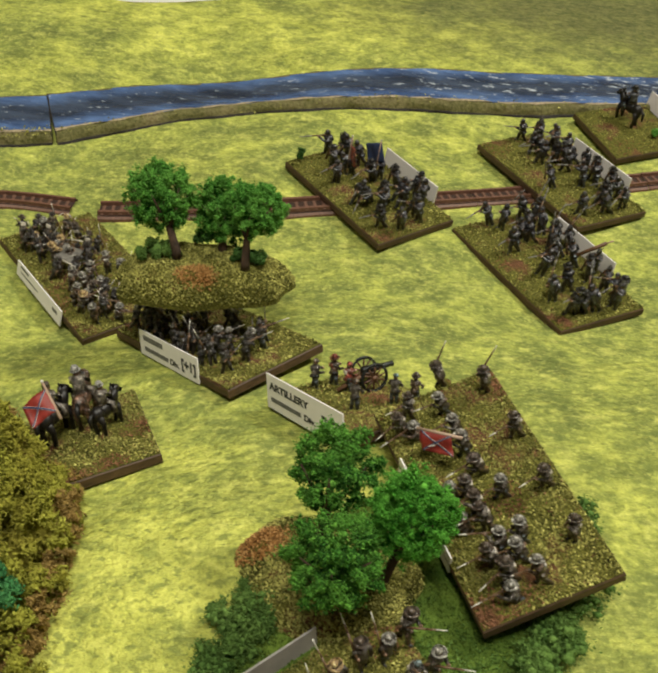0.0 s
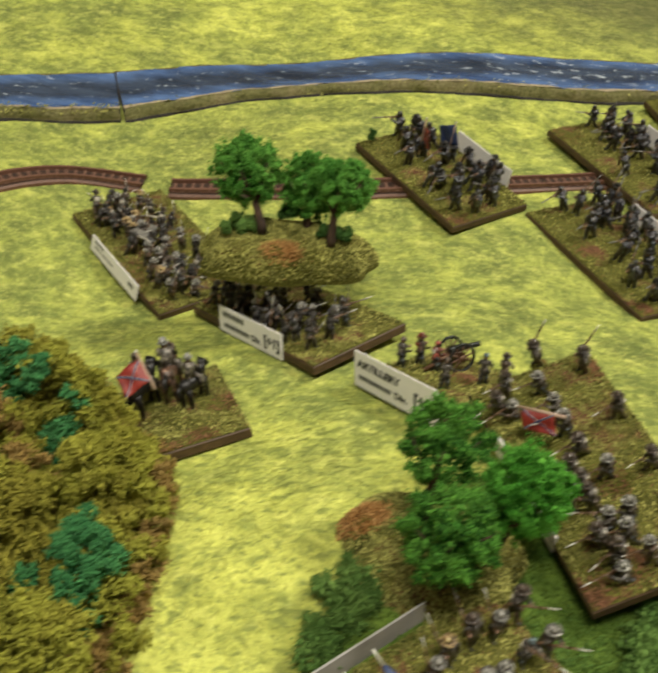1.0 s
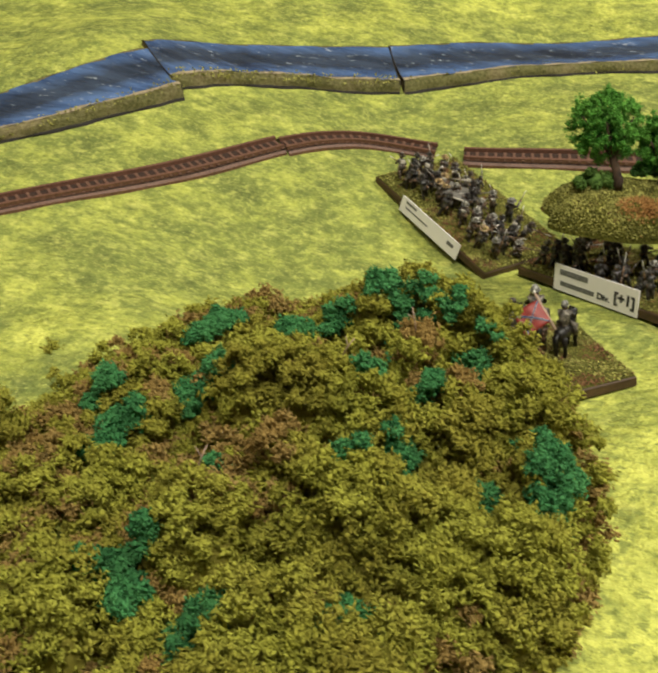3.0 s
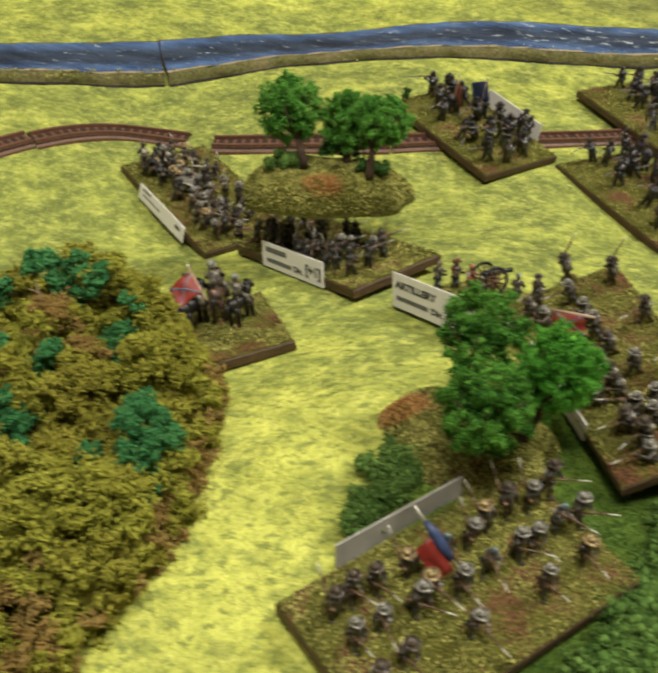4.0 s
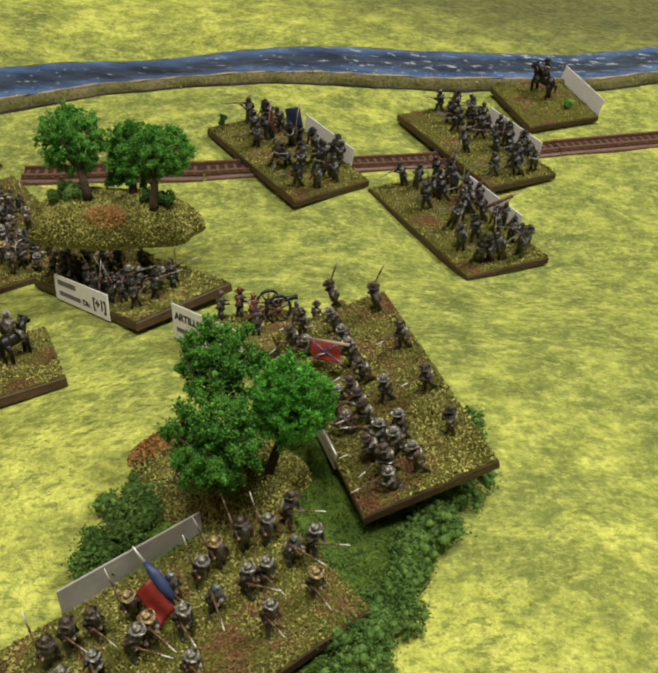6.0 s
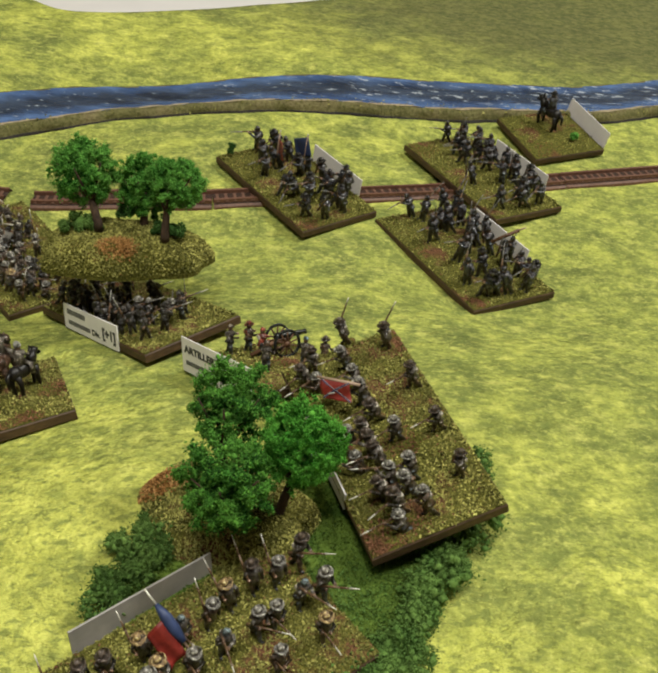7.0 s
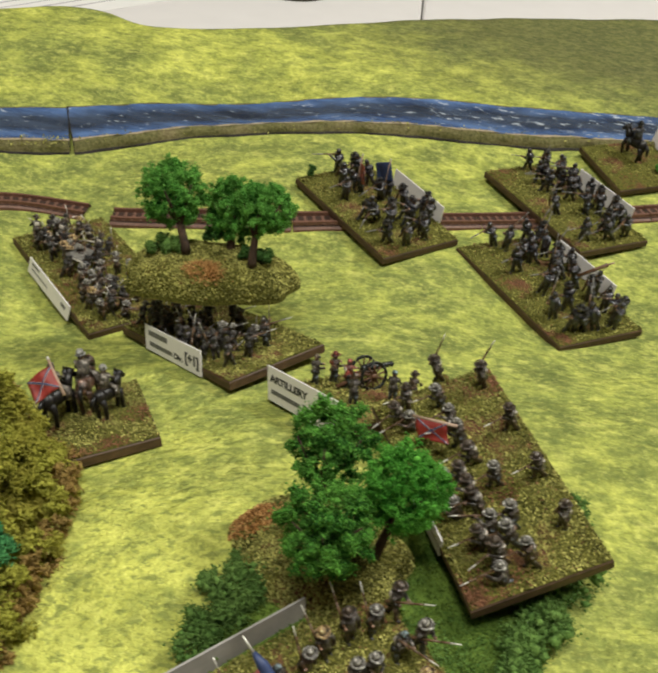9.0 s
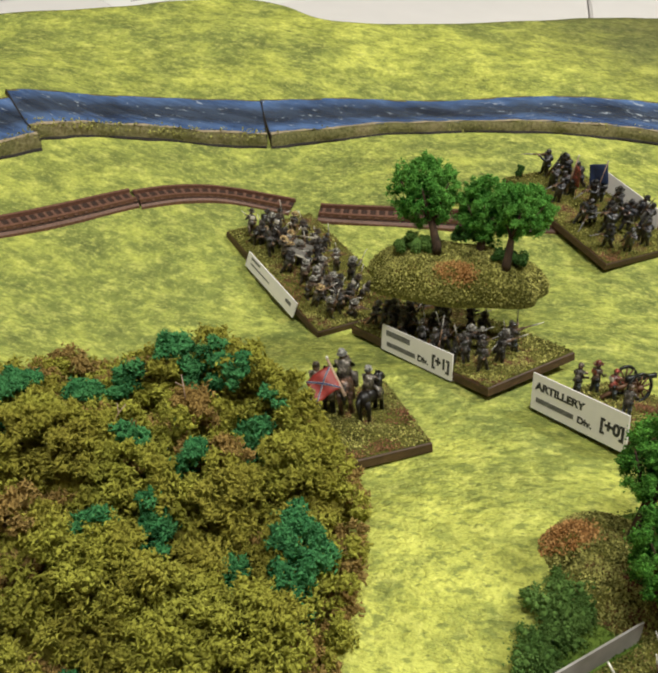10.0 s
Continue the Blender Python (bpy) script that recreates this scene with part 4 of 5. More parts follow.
def rider(horse, coat, hat, brim):
    """A mounted figure on its horse, facing +y, as one mesh."""
    b = Build()
    b.ball((0, 0, 0.1), (3.2, 6.5, 0.5), FLOCK, 10, 4)
    b.ball((0, 0, 7.9), (2.2, 4.9, 2.6), horse, 10, 7)
    b.ball((0, -3.6, 8.0), (2.2, 2.4, 2.6), horse, 10, 7)
    b.tube([(0, 3.2, 8.6), (0, 4.7, 10.2), (0, 5.6, 11.8)], [2.0, 1.6, 1.3], horse, 8)
    b.tube([(0, 5.1, 12.1), (0, 6.8, 11.2), (0, 7.8, 10.0)], [1.5, 1.2, 0.85], horse, 8)
    for s in (-0.5, 0.5):
        b.ball((s, 5.2, 13.4), (0.3, 0.3, 0.6), horse, 5, 4)
    for x, y, f in ((-1.3, 3.4, 1.3), (1.3, 3.6, 0.2), (-1.3, -4.2, -0.6), (1.3, -4.4, 0.8)):
        b.tube([(x, y, 7.4), (x, y + f, 4.0), (x, y + 0.4 * f, 0.3)], [1.2, 0.72, 0.58], horse, 6)
    b.tube([(0, -5.9, 9.4), (0, -7.2, 8.0), (0, -7.4, 4.8)], [0.5, 0.75, 0.3], BLACK, 6)
    b.tube([(0, 4.0, 11.0), (0, 4.7, 13.2)], [0.8, 0.5], BLACK, 5)
    b.ball((0, -0.4, 10.4), (2.0, 2.2, 0.7), HATBROWN, 8, 4)
    b.tube([(0, -0.4, 10.4), (0, -0.3, 12.2), (0, 0.0, 14.4), (0, 0.1, 15.0)], [1.9, 1.6, 2.0, 0.9], coat, 9)
    for s in (-1, 1):
        b.tube([(s * 1.0, -0.2, 10.8), (s * 2.6, 1.5, 9.4), (s * 2.7, 0.9, 6.2)], [1.25, 1.05, 0.75], DUSTGREY if coat is DUSTGREY else SLATE, 6)
        b.tube([(s * 2.7, 0.9, 6.6), (s * 2.7, 1.8, 5.4)], [0.65, 0.45], BLACK, 6)
        b.tube([(s * 1.5, 0.1, 14.2), (s * 2.3, 1.2, 12.4), (s * 0.7, 2.9, 12.2)], [0.85, 0.68, 0.5], coat, 6)
        b.ball((s * 0.7, 2.9, 12.2), 0.5, SKIN, 6, 4)
    b.ball((0, 0.2, 15.9), (1.0, 1.05, 1.1), SKIN, 8, 6)
    if brim:
        b.ball((0, 0.2, 16.4), (brim, brim * 1.1, 0.24), hat, 10, 4)
        b.ball((0, 0.15, 17.0), (1.1, 1.15, 1.15), hat, 9, 5)
    else:
        b.tube([(0, 0.2, 16.2), (0, 0.3, 16.8), (0, 0.5, 17.4)], [0.98, 0.92, 0.74], hat, 9)
    return b.mesh("figurine")


POSES = ("advance", "charge", "fire", "shoulder", "port", "kneel")
SOUTH = {}
for k, (coat, legs, hat, brim) in enumerate(((GREY, SLATE, HATGREY, 1.72), (GREY, BUTTERNUT, HATBROWN, 1.75), (BUTTERNUT, GREY, HATGREY, 1.68), (GREY, BUTTERNUT, STRAW, 1.9), (GREY, SLATE, TEALCAP, 0.0))):
    for p in POSES:
        SOUTH[k, p] = soldier(p, coat, legs, hat, brim, (BUTTERNUT, OFFWHITE, HATGREY, BUTTERNUT, OFFWHITE)[k])
SOUTH_OFFICER = soldier("officer", GREY, SLATE, HATGREY, 1.75)
# shaded copies of the castings: their dark colour includes the shade they stand in
SHADED = {}
for k, (legs, brim) in enumerate(((IRON_SHADE, 1.5), (SLATE, 0.0), (IRON_SHADE, 1.62))):
    for p in POSES:
        SHADED[k, p] = soldier(p, IRON_SHADE, legs, (IRON_SHADE, IRON_SHADE, HATGREY)[k], brim, BLACK, STEEL)
CROWD = {(k, p): (SHADED[0, p] if k == 0 else SHADED[1, p] if k == 4 else SOUTH[k, p]) for k in range(5) for p in POSES}
NORTH = {}
for k, (legs, brim) in enumerate(((NAVY, 0.0), (SLATE, 0.0), (NAVY, 1.7))):
    for p in POSES:
        NORTH[k, p] = soldier(p, NAVY, legs, NAVY if brim == 0 else BLACK, brim, BLACK, DULLSTEEL)
NORTH_BEARER = soldier("bearer", NAVY, SLATE, NAVY, 0.0, BLACK)


# ---- stands ----
def lettering(text, size, parent, x, y, width=None):
    """Printed letters standing 0.06 mm proud of a card, which lies in its local xz plane and faces -y."""
    cu = bpy.data.curves.new("lettering", "FONT")
    cu.body, cu.size, cu.offset, cu.extrude = text, 0.001 * size, 0.000048 * size, 0.00003
    tmp = new("lettering", cu)
    bpy.context.view_layer.update()
    me = bpy.data.meshes.new_from_object(tmp.evaluated_get(bpy.context.evaluated_depsgraph_get()))
    bpy.data.objects.remove(tmp)
    co = np.empty(len(me.vertices) * 3, np.float32)
    me.vertices.foreach_get("co", co)
    co = co.reshape(-1, 3)
    k = 1.0
    if width:
        k = 0.001 * width / max(1e-6, co[:, 0].max() - co[:, 0].min())
    me.materials.clear()
    me.materials.append(INK)
    m = Matrix.Translation((0.001 * x, -0.00030, 0.001 * y)) @ Matrix.Rotation(math.pi / 2, 4, "X") @ Matrix.Diagonal((k, 1, 1, 1))
    return part("lettering", me, parent, "", m)


def ink_bar(parent, x, y, w, h, m=GREYINK):
    b = Build()
    b.box((x + w / 2, -0.30, y + h / 2), (w, 0.06, h), m, None, 0.01)
    part("ink_bar", b.mesh("ink_bar"), parent)


def name_card(parent, m, w, h, lines, paper=CARD):
    """A standing label card; its local x runs along it and it faces -y."""
    b = Build()
    b.box((0, 0, h / 2), (w, 0.5, h), paper, None, 0.06)
    card = part("card", b.mesh("card"), parent, "white printed label card", m)
    for item in lines:
        if item[0] == "bar":
            ink_bar(card, *item[1:])
        else:
            lettering(item[0], item[3], card, item[1], item[2], item[4])
    return card


def flag(parent, m, w, h, cross, cloth, label):
    """A waved flag hanging from its pole edge; cross: the colour of a diagonal cross, or None."""
    n = 9

    def at(u, v, off):
        return (w * u, 0.7 * math.sin(5.0 * u + 1.2 * v) * (0.3 + u) + off, -h * v - 1.2 * u * u)

    def sheet(f, material, off, thick):
        b = Build()
        vs = []
        for o in (off, off - thick):
            for i in range(n + 1):
                for j in range(n + 1):
                    u, v = f(i / n, j / n)
                    vs.append(at(u, v, o))
        k, fs = (n + 1) ** 2, []
        for i in range(n):
            for j in range(n):
                a = i * (n + 1) + j
                fs.append((a, a + 1, a + n + 2, a + n + 1))
                fs.append((k + a, k + a + n + 1, k + a + n + 2, k + a + 1))
        for i in range(n):
            for a, q in ((i, i + 1), (n * (n + 1) + i + 1, n * (n + 1) + i), ((i + 1) * (n + 1), i * (n + 1)), (i * (n + 1) + n, (i + 1) * (n + 1) + n)):
                fs.append((a, k + a, k + q, q))
        b.add(vs, fs, material)
        return b

    top = part("flag", sheet(lambda s, t: (s, t), cloth, 0.12, 0.24).mesh("flag"), parent, label, m)
    if cross:
        for d in (1, -1):
            for wide, material, lift, word in ((0.095, OFFWHITE, 0.10, "white_border"), (0.072, cross, 0.16, "blue_bar")):
                lift += 0.03 * (d > 0)
                part(word, sheet(lambda s, t: (s, min(1, max(0, (s if d > 0 else 1 - s) + wide * (t - 0.5)))), material, 0.12 + lift, 0.24 + 2 * lift).mesh(word), top)
    return top


def waft(hoist, fly, corner):
    """Pose of a flag by its pole edge (upwards), the way it blows and its upper pole corner, in millimetres."""
    hoist, fly = Vector(hoist).normalized(), Vector(fly)
    fly = (fly - fly.dot(hoist) * hoist).normalized()
    m = Matrix((fly, hoist.cross(fly), hoist)).transposed().to_4x4()
    m.translation = 0.001 * Vector(corner)
    return m


def frame_matrix(cx, cy, z, heading, tx, ty):
    a = radians(heading)
    X = Vector((math.cos(a), math.sin(a), tx)).normalized()
    Y = Vector((-math.sin(a), math.cos(a), ty))
    Z = X.cross(Y).normalized()
    Y = Z.cross(X)
    m = Matrix((X, Y, Z)).transposed().to_4x4()
    m.translation = (0.001 * cx, 0.001 * cy, 0.001 * z)
    return m


def stand_base(name, label, cx, cy, z, heading, tx, ty, L, S, category="figure stand", group="miniature stands", dirt=((10, -8, 9), (-26, 6, 7)), grains=2600, thick=3.2):
    top = thing(name, frame_matrix(cx, cy, z, heading, tx, ty), label, category, group)
    b = Build()
    b.box((0, 0, thick / 2), (L, S, thick), EDGE, None, 0.35)
    part("base", b.mesh("base"), top, "dark brown wooden base with square edges")
    # uneven ground texture on top
    nx, ny = 44, 26
    x, y = np.meshgrid(np.linspace(-L / 2 + 0.25, L / 2 - 0.25, nx), np.linspace(-S / 2 + 0.25, S / 2 - 0.25, ny), indexing="ij")
    edge = np.minimum(np.minimum(L / 2 - np.abs(x), S / 2 - np.abs(y)) / 2.5, 1)
    h = thick + 0.1 + edge * (0.45 + 0.3 * np.sin(x * 0.37 + cx) * np.sin(y * 0.51 + cy) + 0.18 * rng.random(x.shape))
    i, j = np.meshgrid(np.arange(nx - 1), np.arange(ny - 1), indexing="ij")
    a = (i * ny + j).ravel()
    part("ground_texture", array_mesh("ground_texture", np.stack([x, y, h], -1).reshape(-1, 3), np.stack([a, a + ny, a + ny + 1, a + 1], -1), FLOCK, True), top, "olive flock with brown earth patches")
    p = np.column_stack([rng.uniform(-L / 2 + 0.3, L / 2 - 0.3, grains), rng.uniform(-S / 2 + 0.3, S / 2 - 0.3, grains), np.full(grains, thick + 0.62)])
    p[:, 2] += rng.uniform(-0.25, 0.35, grains)
    bare = np.zeros(grains, bool)
    for dx, dy, r in dirt:
        bare |= np.hypot(p[:, 0] - dx, p[:, 1] - dy) < r * rng.uniform(0.6, 1.15, grains)
    part("flock", crumb_mesh("flock", p[~bare], rng.uniform(0.17, 0.46, (~bare).sum()), GRASS_GRAIN, "tetra"), top, kind="stuff")
    bare = bare | (rng.random(grains) < 0.10)
    if bare.any():
        part("loose_earth", crumb_mesh("loose_earth", p[bare], rng.uniform(0.14, 0.36, bare.sum()), EARTH_GRAIN, "tetra"), top, kind="stuff")
    return top


TOP = 3.7


def place(top, me, x, y, face, label="", scale=1.0, tip=(0.0, 0.0)):
    m = Matrix.Translation((0.001 * x, 0.001 * y, 0.001 * TOP)) @ Matrix.Rotation(radians(face - 90), 4, "Z") @ Matrix.Rotation(radians(tip[0]), 4, "X") @ Matrix.Rotation(radians(tip[1]), 4, "Y") @ Matrix.Diagonal((0.98 * scale, 1.0 * scale, 0.93 * scale, 1))
    return part("figurine", me, top, label, m)


def rank(top, kinds, spots, face, poses, seed, spread=25, label="", size=1.0):
    r = random.Random(seed)
    ks = sorted({k for k, _ in kinds})
    for x, y in spots:
        k = r.choices(ks, [5, 3, 3, 2, 1][: len(ks)])[0]
        place(top, kinds[k, r.choice(poses)], x, y, face + r.uniform(-spread, spread), label, size * r.uniform(0.92, 1.06), (r.gauss(-4, 10), r.gauss(0, 9)))


GREYMAN = "grey and brown painted foot soldier casting"
BLUEMAN = "dark blue painted foot soldier casting"


def drill(top, men, face, poses, seed, spread):
    """Castings with a given hat each, facing one way more or less."""
    r = random.Random(seed)
    for k, (x, y, hat) in enumerate(men):
        place(top, SOUTH[hat, poses[k % len(poses)]], x, y - 0.4, face + r.uniform(-spread, spread), GREYMAN, r.uniform(0.90, 1.0), (r.gauss(-3, 5), r.gauss(0, 5)))


def on_edge(x, y, turn, lean=0.0):
    """Pose of a card on a stand's edge: turn in degrees, 0 for a card that faces -y of the stand."""
    return Matrix.Translation((0.001 * x, 0.001 * y, 0.0)) @ Matrix.Rotation(radians(turn), 4, "Z") @ Matrix.Rotation(radians(lean), 4, "X")


# grey stand in the lower middle, facing down its slope
n_stand = stand_base("infantry_stand", "flocked stand of grey infantry with straw hats, on the hedged turf", -37, -32, 18.8, 42, 0.06, 0.0, 70, 40, dirt=((3, -10, 7), (33, 14, 8)), grains=10000)
front = [(-21.6, 11.4, 1), (-15.3, 10.8, 1), (-7.6, 2.7, 3), (-0.8, 0.4, 0), (-12.7, 2.0, 0), (-20.2, 2.8, 0), (-26.9, 1.9, 0), (-21.1, -6.0, 1), (-5.4, -9.0, 2), (33.9, 9.9, 1), (20.4, 0.0, 0), (27.5, 0.5, 4), (33.3, -0.4, 0),
         (15.4, 0.0, 0), (7.0, 0.8, 4), (13.6, -10.8, 2), (27.0, -9.3, 3), (-29.5, -7.0, 1), (-28.0, -14.0, 0)]
drill(n_stand, front, -90, ("advance", "charge", "fire"), 11, 24)
drill(n_stand, [(-26.9, 10.4, 1), (-6.7, 9.8, 3), (8.3, 8.9, 2), (15.5, 9.4, 3), (22.1, 10.1, 1), (27.1, 8.6, 0)], -90, ("shoulder",), 12, 12)
place(n_stand, SOUTH[4, "advance"], 1.5, 8.4, -100, "grey standard bearer casting", 0.95)
b = Build()
b.tube([(-3.4, 13.6, 20.5), (-2.5, 11.0, 17.4)], [0.2, 0.34], STEEL, 6)
b.tube([(-2.5, 11.0, 17.4), (0.2, 2.4, 8.5)], [0.34, 0.34], PINKWOOD, 6)
part("flag_pole", b.mesh("flag_pole"), n_stand, "pale pole with a bright tip")
b = Build()
b.tube([(-2.5, 10.8, 17.6), (-1.8, 8.6, 15.4), (-1.2, 6.4, 13.2), (-0.5, 4.0, 10.6)], [0.5, 1.25, 1.35, 0.8], BLUECLOTH, 10)
part("furled_colour", b.mesh("furled_colour"), n_stand, "blue cloth furled round its pole")
flag(n_stand, waft((-3.6, 11.2, 12.0), (-1.0, 0.05, -0.45), (-2.6, 8.6, 15.0)), 4.6, 9.0, None, REDCLOTH, "loose red cloth of the colour")
name_card(n_stand, on_edge(-0.6, 20.5, 180, 3), 36, 10.0, [], CARD_BACK)

# grey stand that rests on the hedge
r_stand = stand_base("infantry_stand", "flocked stand of grey infantry tilted up on a green hedge", 2, 40.5, 30, 112.7, 0.02, -0.292, 73, 36, dirt=((-6, -2, 6), (30, -16, 6), (-33, 13, 7), (-30, 4, 5)), grains=11000)
drill(r_stand, [(37.0, -3.1, 1), (29.2, -12.8, 1), (10.5, -13.3, 1), (-7.1, -12.9, 1), (-23.9, -10.9, 1)], 95, ("shoulder", "shoulder", "charge", "advance", "port"), 21, 20)
drill(r_stand, [(29.2, 10.6, 1), (26.4, 0.3, 0), (17.5, 1.1, 0), (4.4, 0.3, 1), (-5.1, -1.6, 0), (-1.4, 6.0, 1), (-7.3, 6.5, 1), (-13.1, 5.3, 1), (-19.0, 0.2, 0), (-24.0, 2.0, 0), (-19.9, 6.4, 0), (-23.0, 7.9, 1)],
      90, ("charge", "charge", "fire", "advance"), 22, 18)
drill(r_stand, [(-27.5, 6.9, 1), (-32.1, 8.1, 0), (-31.2, 0.4, 2), (0.0, 9.7, 2), (-3.8, 12.3, 1), (22.5, 10.5, 2), (25.5, 13.5, 1), (-10.5, 11.0, 2)], 90, ("charge", "kneel"), 23, 16)
place(r_stand, SOUTH[0, "advance"], 10.5, 0.9, 80, "grey standard bearer casting")
b = Build()
b.tube([(17.0, 11.2, 14.6), (8.6, 2.0, 14.2)], [0.36, 0.5], PINKWOOD, 6)
part("flag_pole", b.mesh("flag_pole"), r_stand, "pale wooden flag pole held level")
flag(r_stand, waft((0.67, 0.74, 0.0), (-0.57, 0.46, -0.65), (16.2, 10.3, 14.3)), 5.2, 8.6, BLUECLOTH, REDCLOTH, "red flag with a blue diagonal cross")
name_card(r_stand, on_edge(0, 18.4, 180, -14), 34, 5.5, [])

# grey stand with a mound of trees set on it
bar_stand = stand_base("infantry_stand", "flocked stand of grey infantry under a tree-topped mound", -83.8, 125.9, -0.5, 136, -0.28, 0.0, 70, 39, dirt=((33, 10, 8), (30, -12, 6)), grains=8000)
rank(bar_stand, SHADED, [(26.5, 8.8), (22.9, 3), (23.4, 13.5), (29, 15), (17.6, 15), (11.2, 15.4), (17.1, 5), (6, 8.2), (2.2, 4.2), (-6.9, 11.6), (-18.3, 13), (-8.1, -3.1), (-17.1, 5.5), (-19.1, 1), (-25, 5.1),
                        (-18.1, -9), (-22.4, -4.5), (-25.8, 13), (-6, 15.6), (0.4, 15.7), (10, -3), (18, -6), (26, -5), (2, -8), (14, 10), (-12, 8), (-2, 12), (-14, 16), (21, 9)], -90, ("fire", "charge", "shoulder", "charge", "port"), 31, 55, "dark foot soldier casting with silver, shade under the mound in its colour", 0.95)
name_card(bar_stand, on_edge(-0.9, 19.9, 180, -6), 36, 9.2,
          [("bar", -15.5, 5.8, 12.5, 1.9), ("bar", -15.0, 2.0, 15.0, 1.6), ("Div.", 1.2, 1.9, 2.9, 5.4), ("[+1]", 8.2, 2.9, 4.8, 8.4)])

l_stand = stand_base("infantry_stand", "crowded flocked stand of grey infantry with a furled colour", -143.4, 172.5, -11.5, 132, 0.03, 0.0, 74, 40, dirt=((-12, 15, 9), (-30, -14, 8)), grains=8000)
rank(l_stand, CROWD, [(30.4, 12.7), (30.6, 8.3), (30.4, 4), (29.1, 0.6), (24.1, 15.5), (21.6, 12), (21.8, 8), (20.8, 3.4), (16.3, -0.2), (18.4, -6.6), (13.5, 11.6), (9.7, 8), (9.2, 4), (7, 0), (0.5, 13), (2.3, 5.3),
                      (-0.7, 1), (7.3, -7.8), (-6.6, -6.3), (-16.4, 1.4), (-9, 10), (-17.5, 14), (-17.9, 8), (-21, 4), (-23.6, 14), (-27.9, 9), (-31, 11), (-28, 2), (-33.5, 4), (24, -3), (-10, 3), (-26, -4), (26, 9), (26, 5), (17, 8), (13, 3), (5, 10), (-4, 8), (-13, 6), (-21, 10), (-30, 6), (11, -4), (3, -3), (-22, -1)],
     -75, ("fire", "advance", "charge", "kneel", "port"), 41, 75, GREYMAN, 0.92)
b = Build()
b.tube([(14, -1, 9.5), (6, -2, 13)], [0.35, 0.35], OFFWHITE, 6)
b.tube([(5, 9, 9.5), (-5, 8, 12.5)], [0.35, 0.35], OFFWHITE, 6)
part("flag_pole", b.mesh("flag_pole"), l_stand, "two cream painted flag poles")
flag(l_stand, waft((0.62, -0.75, 0.1), (-0.72, -0.62, -0.25), (9.2, 3.8, 12.5)), 8.0, 8.5, None, plain("grey_flag_paint", (0.16, 0.15, 0.13), 0.6, 0, 0.6, 350), "grey and dark painted colour")
place(l_stand, SOUTH_OFFICER, -14, -8, -80, "grey officer casting with raised sword")
name_card(l_stand, on_edge(-3, 21.9, 180, -13), 38, 6.4, [("bar", -16, 4.6, 7, 0.9), ("bar", -15.5, 2.6, 15, 0.6), ("bar", 12, 3, 4, 1.4)])

# dark blue stands
u_one = stand_base("infantry_stand", "flocked stand of dark blue infantry with flags, across the railway", -37, 237, 0.6, 129.5, 0.06, 0.0, 70, 40, dirt=((-32, 14, 6),), grains=5000)
rank(u_one, NORTH, [(31, 0.3), (29, -8), (18.8, 5.5), (23.6, -7.8), (9.8, 10), (-6.7, 12), (-17.5, 7), (-8.5, 4.8), (-11.7, 0), (-18.4, -3.6), (-13.8, -4.8), (-25.2, -3), (-30, -5), (-25.7, 11.8), (-31, 5.6), (13, 0), (4, -6), (-6, -12), (-20, -13), (-13, -13), (16, -9)],
     90, ("advance", "fire", "port", "charge"), 51, 30, BLUEMAN, 1.2)
bush(u_one, (31, 14.5, 7.5), (2.0, 2.0, 5.2), LEAF_DARK, 120, "small dark green shrub")
place(u_one, NORTH_BEARER, 4, -9.5, 90, "dark blue standard bearer casting")
place(u_one, NORTH_BEARER, 12, 0, 90, "dark blue standard bearer casting")
flag(u_one, Matrix.Translation((0.0122, 0.0022, 0.0195)) @ Matrix.Rotation(radians(170), 4, "Z"), 6.5, 6.5, None, REDHAT, "dull red flag")
flag(u_one, Matrix.Translation((0.0042, -0.0078, 0.0225)) @ Matrix.Rotation(radians(20), 4, "Z") @ Matrix.Rotation(radians(20), 4, "Y"), 9, 9, None, BLUECLOTH, "dark blue flag")
name_card(u_one, on_edge(-3, -20.4, 0, 4), 36, 11.0, [])

u_two = stand_base("infantry_stand", "flocked stand of dark blue infantry in loose ranks", 37.1, 197.3, -3.8, 121, 0.0, 0.0, 76, 40, dirt=((-35, 17, 6), (5, 12, 7)), grains=5500)
rank(u_two, NORTH, [(33, 4), (29, 1.5), (33, -13), (28.5, -14.2), (18.8, -12.5), (18.6, -3), (12.2, 6.2), (15.6, -5), (9.3, -9.9), (2.2, -10.3), (-5.2, 6.4), (-1.4, -1.8), (-18.9, 2.7), (-17, -9.4), (-23.5, -10.9), (-31, -10.5),
                    (-34, -7), (-31, 11), (-32, 5), (-33.5, 0), (-21.7, 12), (-27, -15.5), (-12, -15), (-6, -11), (6, -16), (13, -15.5), (23, -9)], 90, ("advance", "fire", "shoulder", "port"), 61, 25, BLUEMAN, 1.2)
name_card(u_two, on_edge(2, -20.4, 0, 4), 38, 10.5, [])
b = Build()
b.tube([(0, 0, 11.5), (-5.5, -8.5, 18.5)], [0.7, 0.85], OLIVEWOOD, 7)
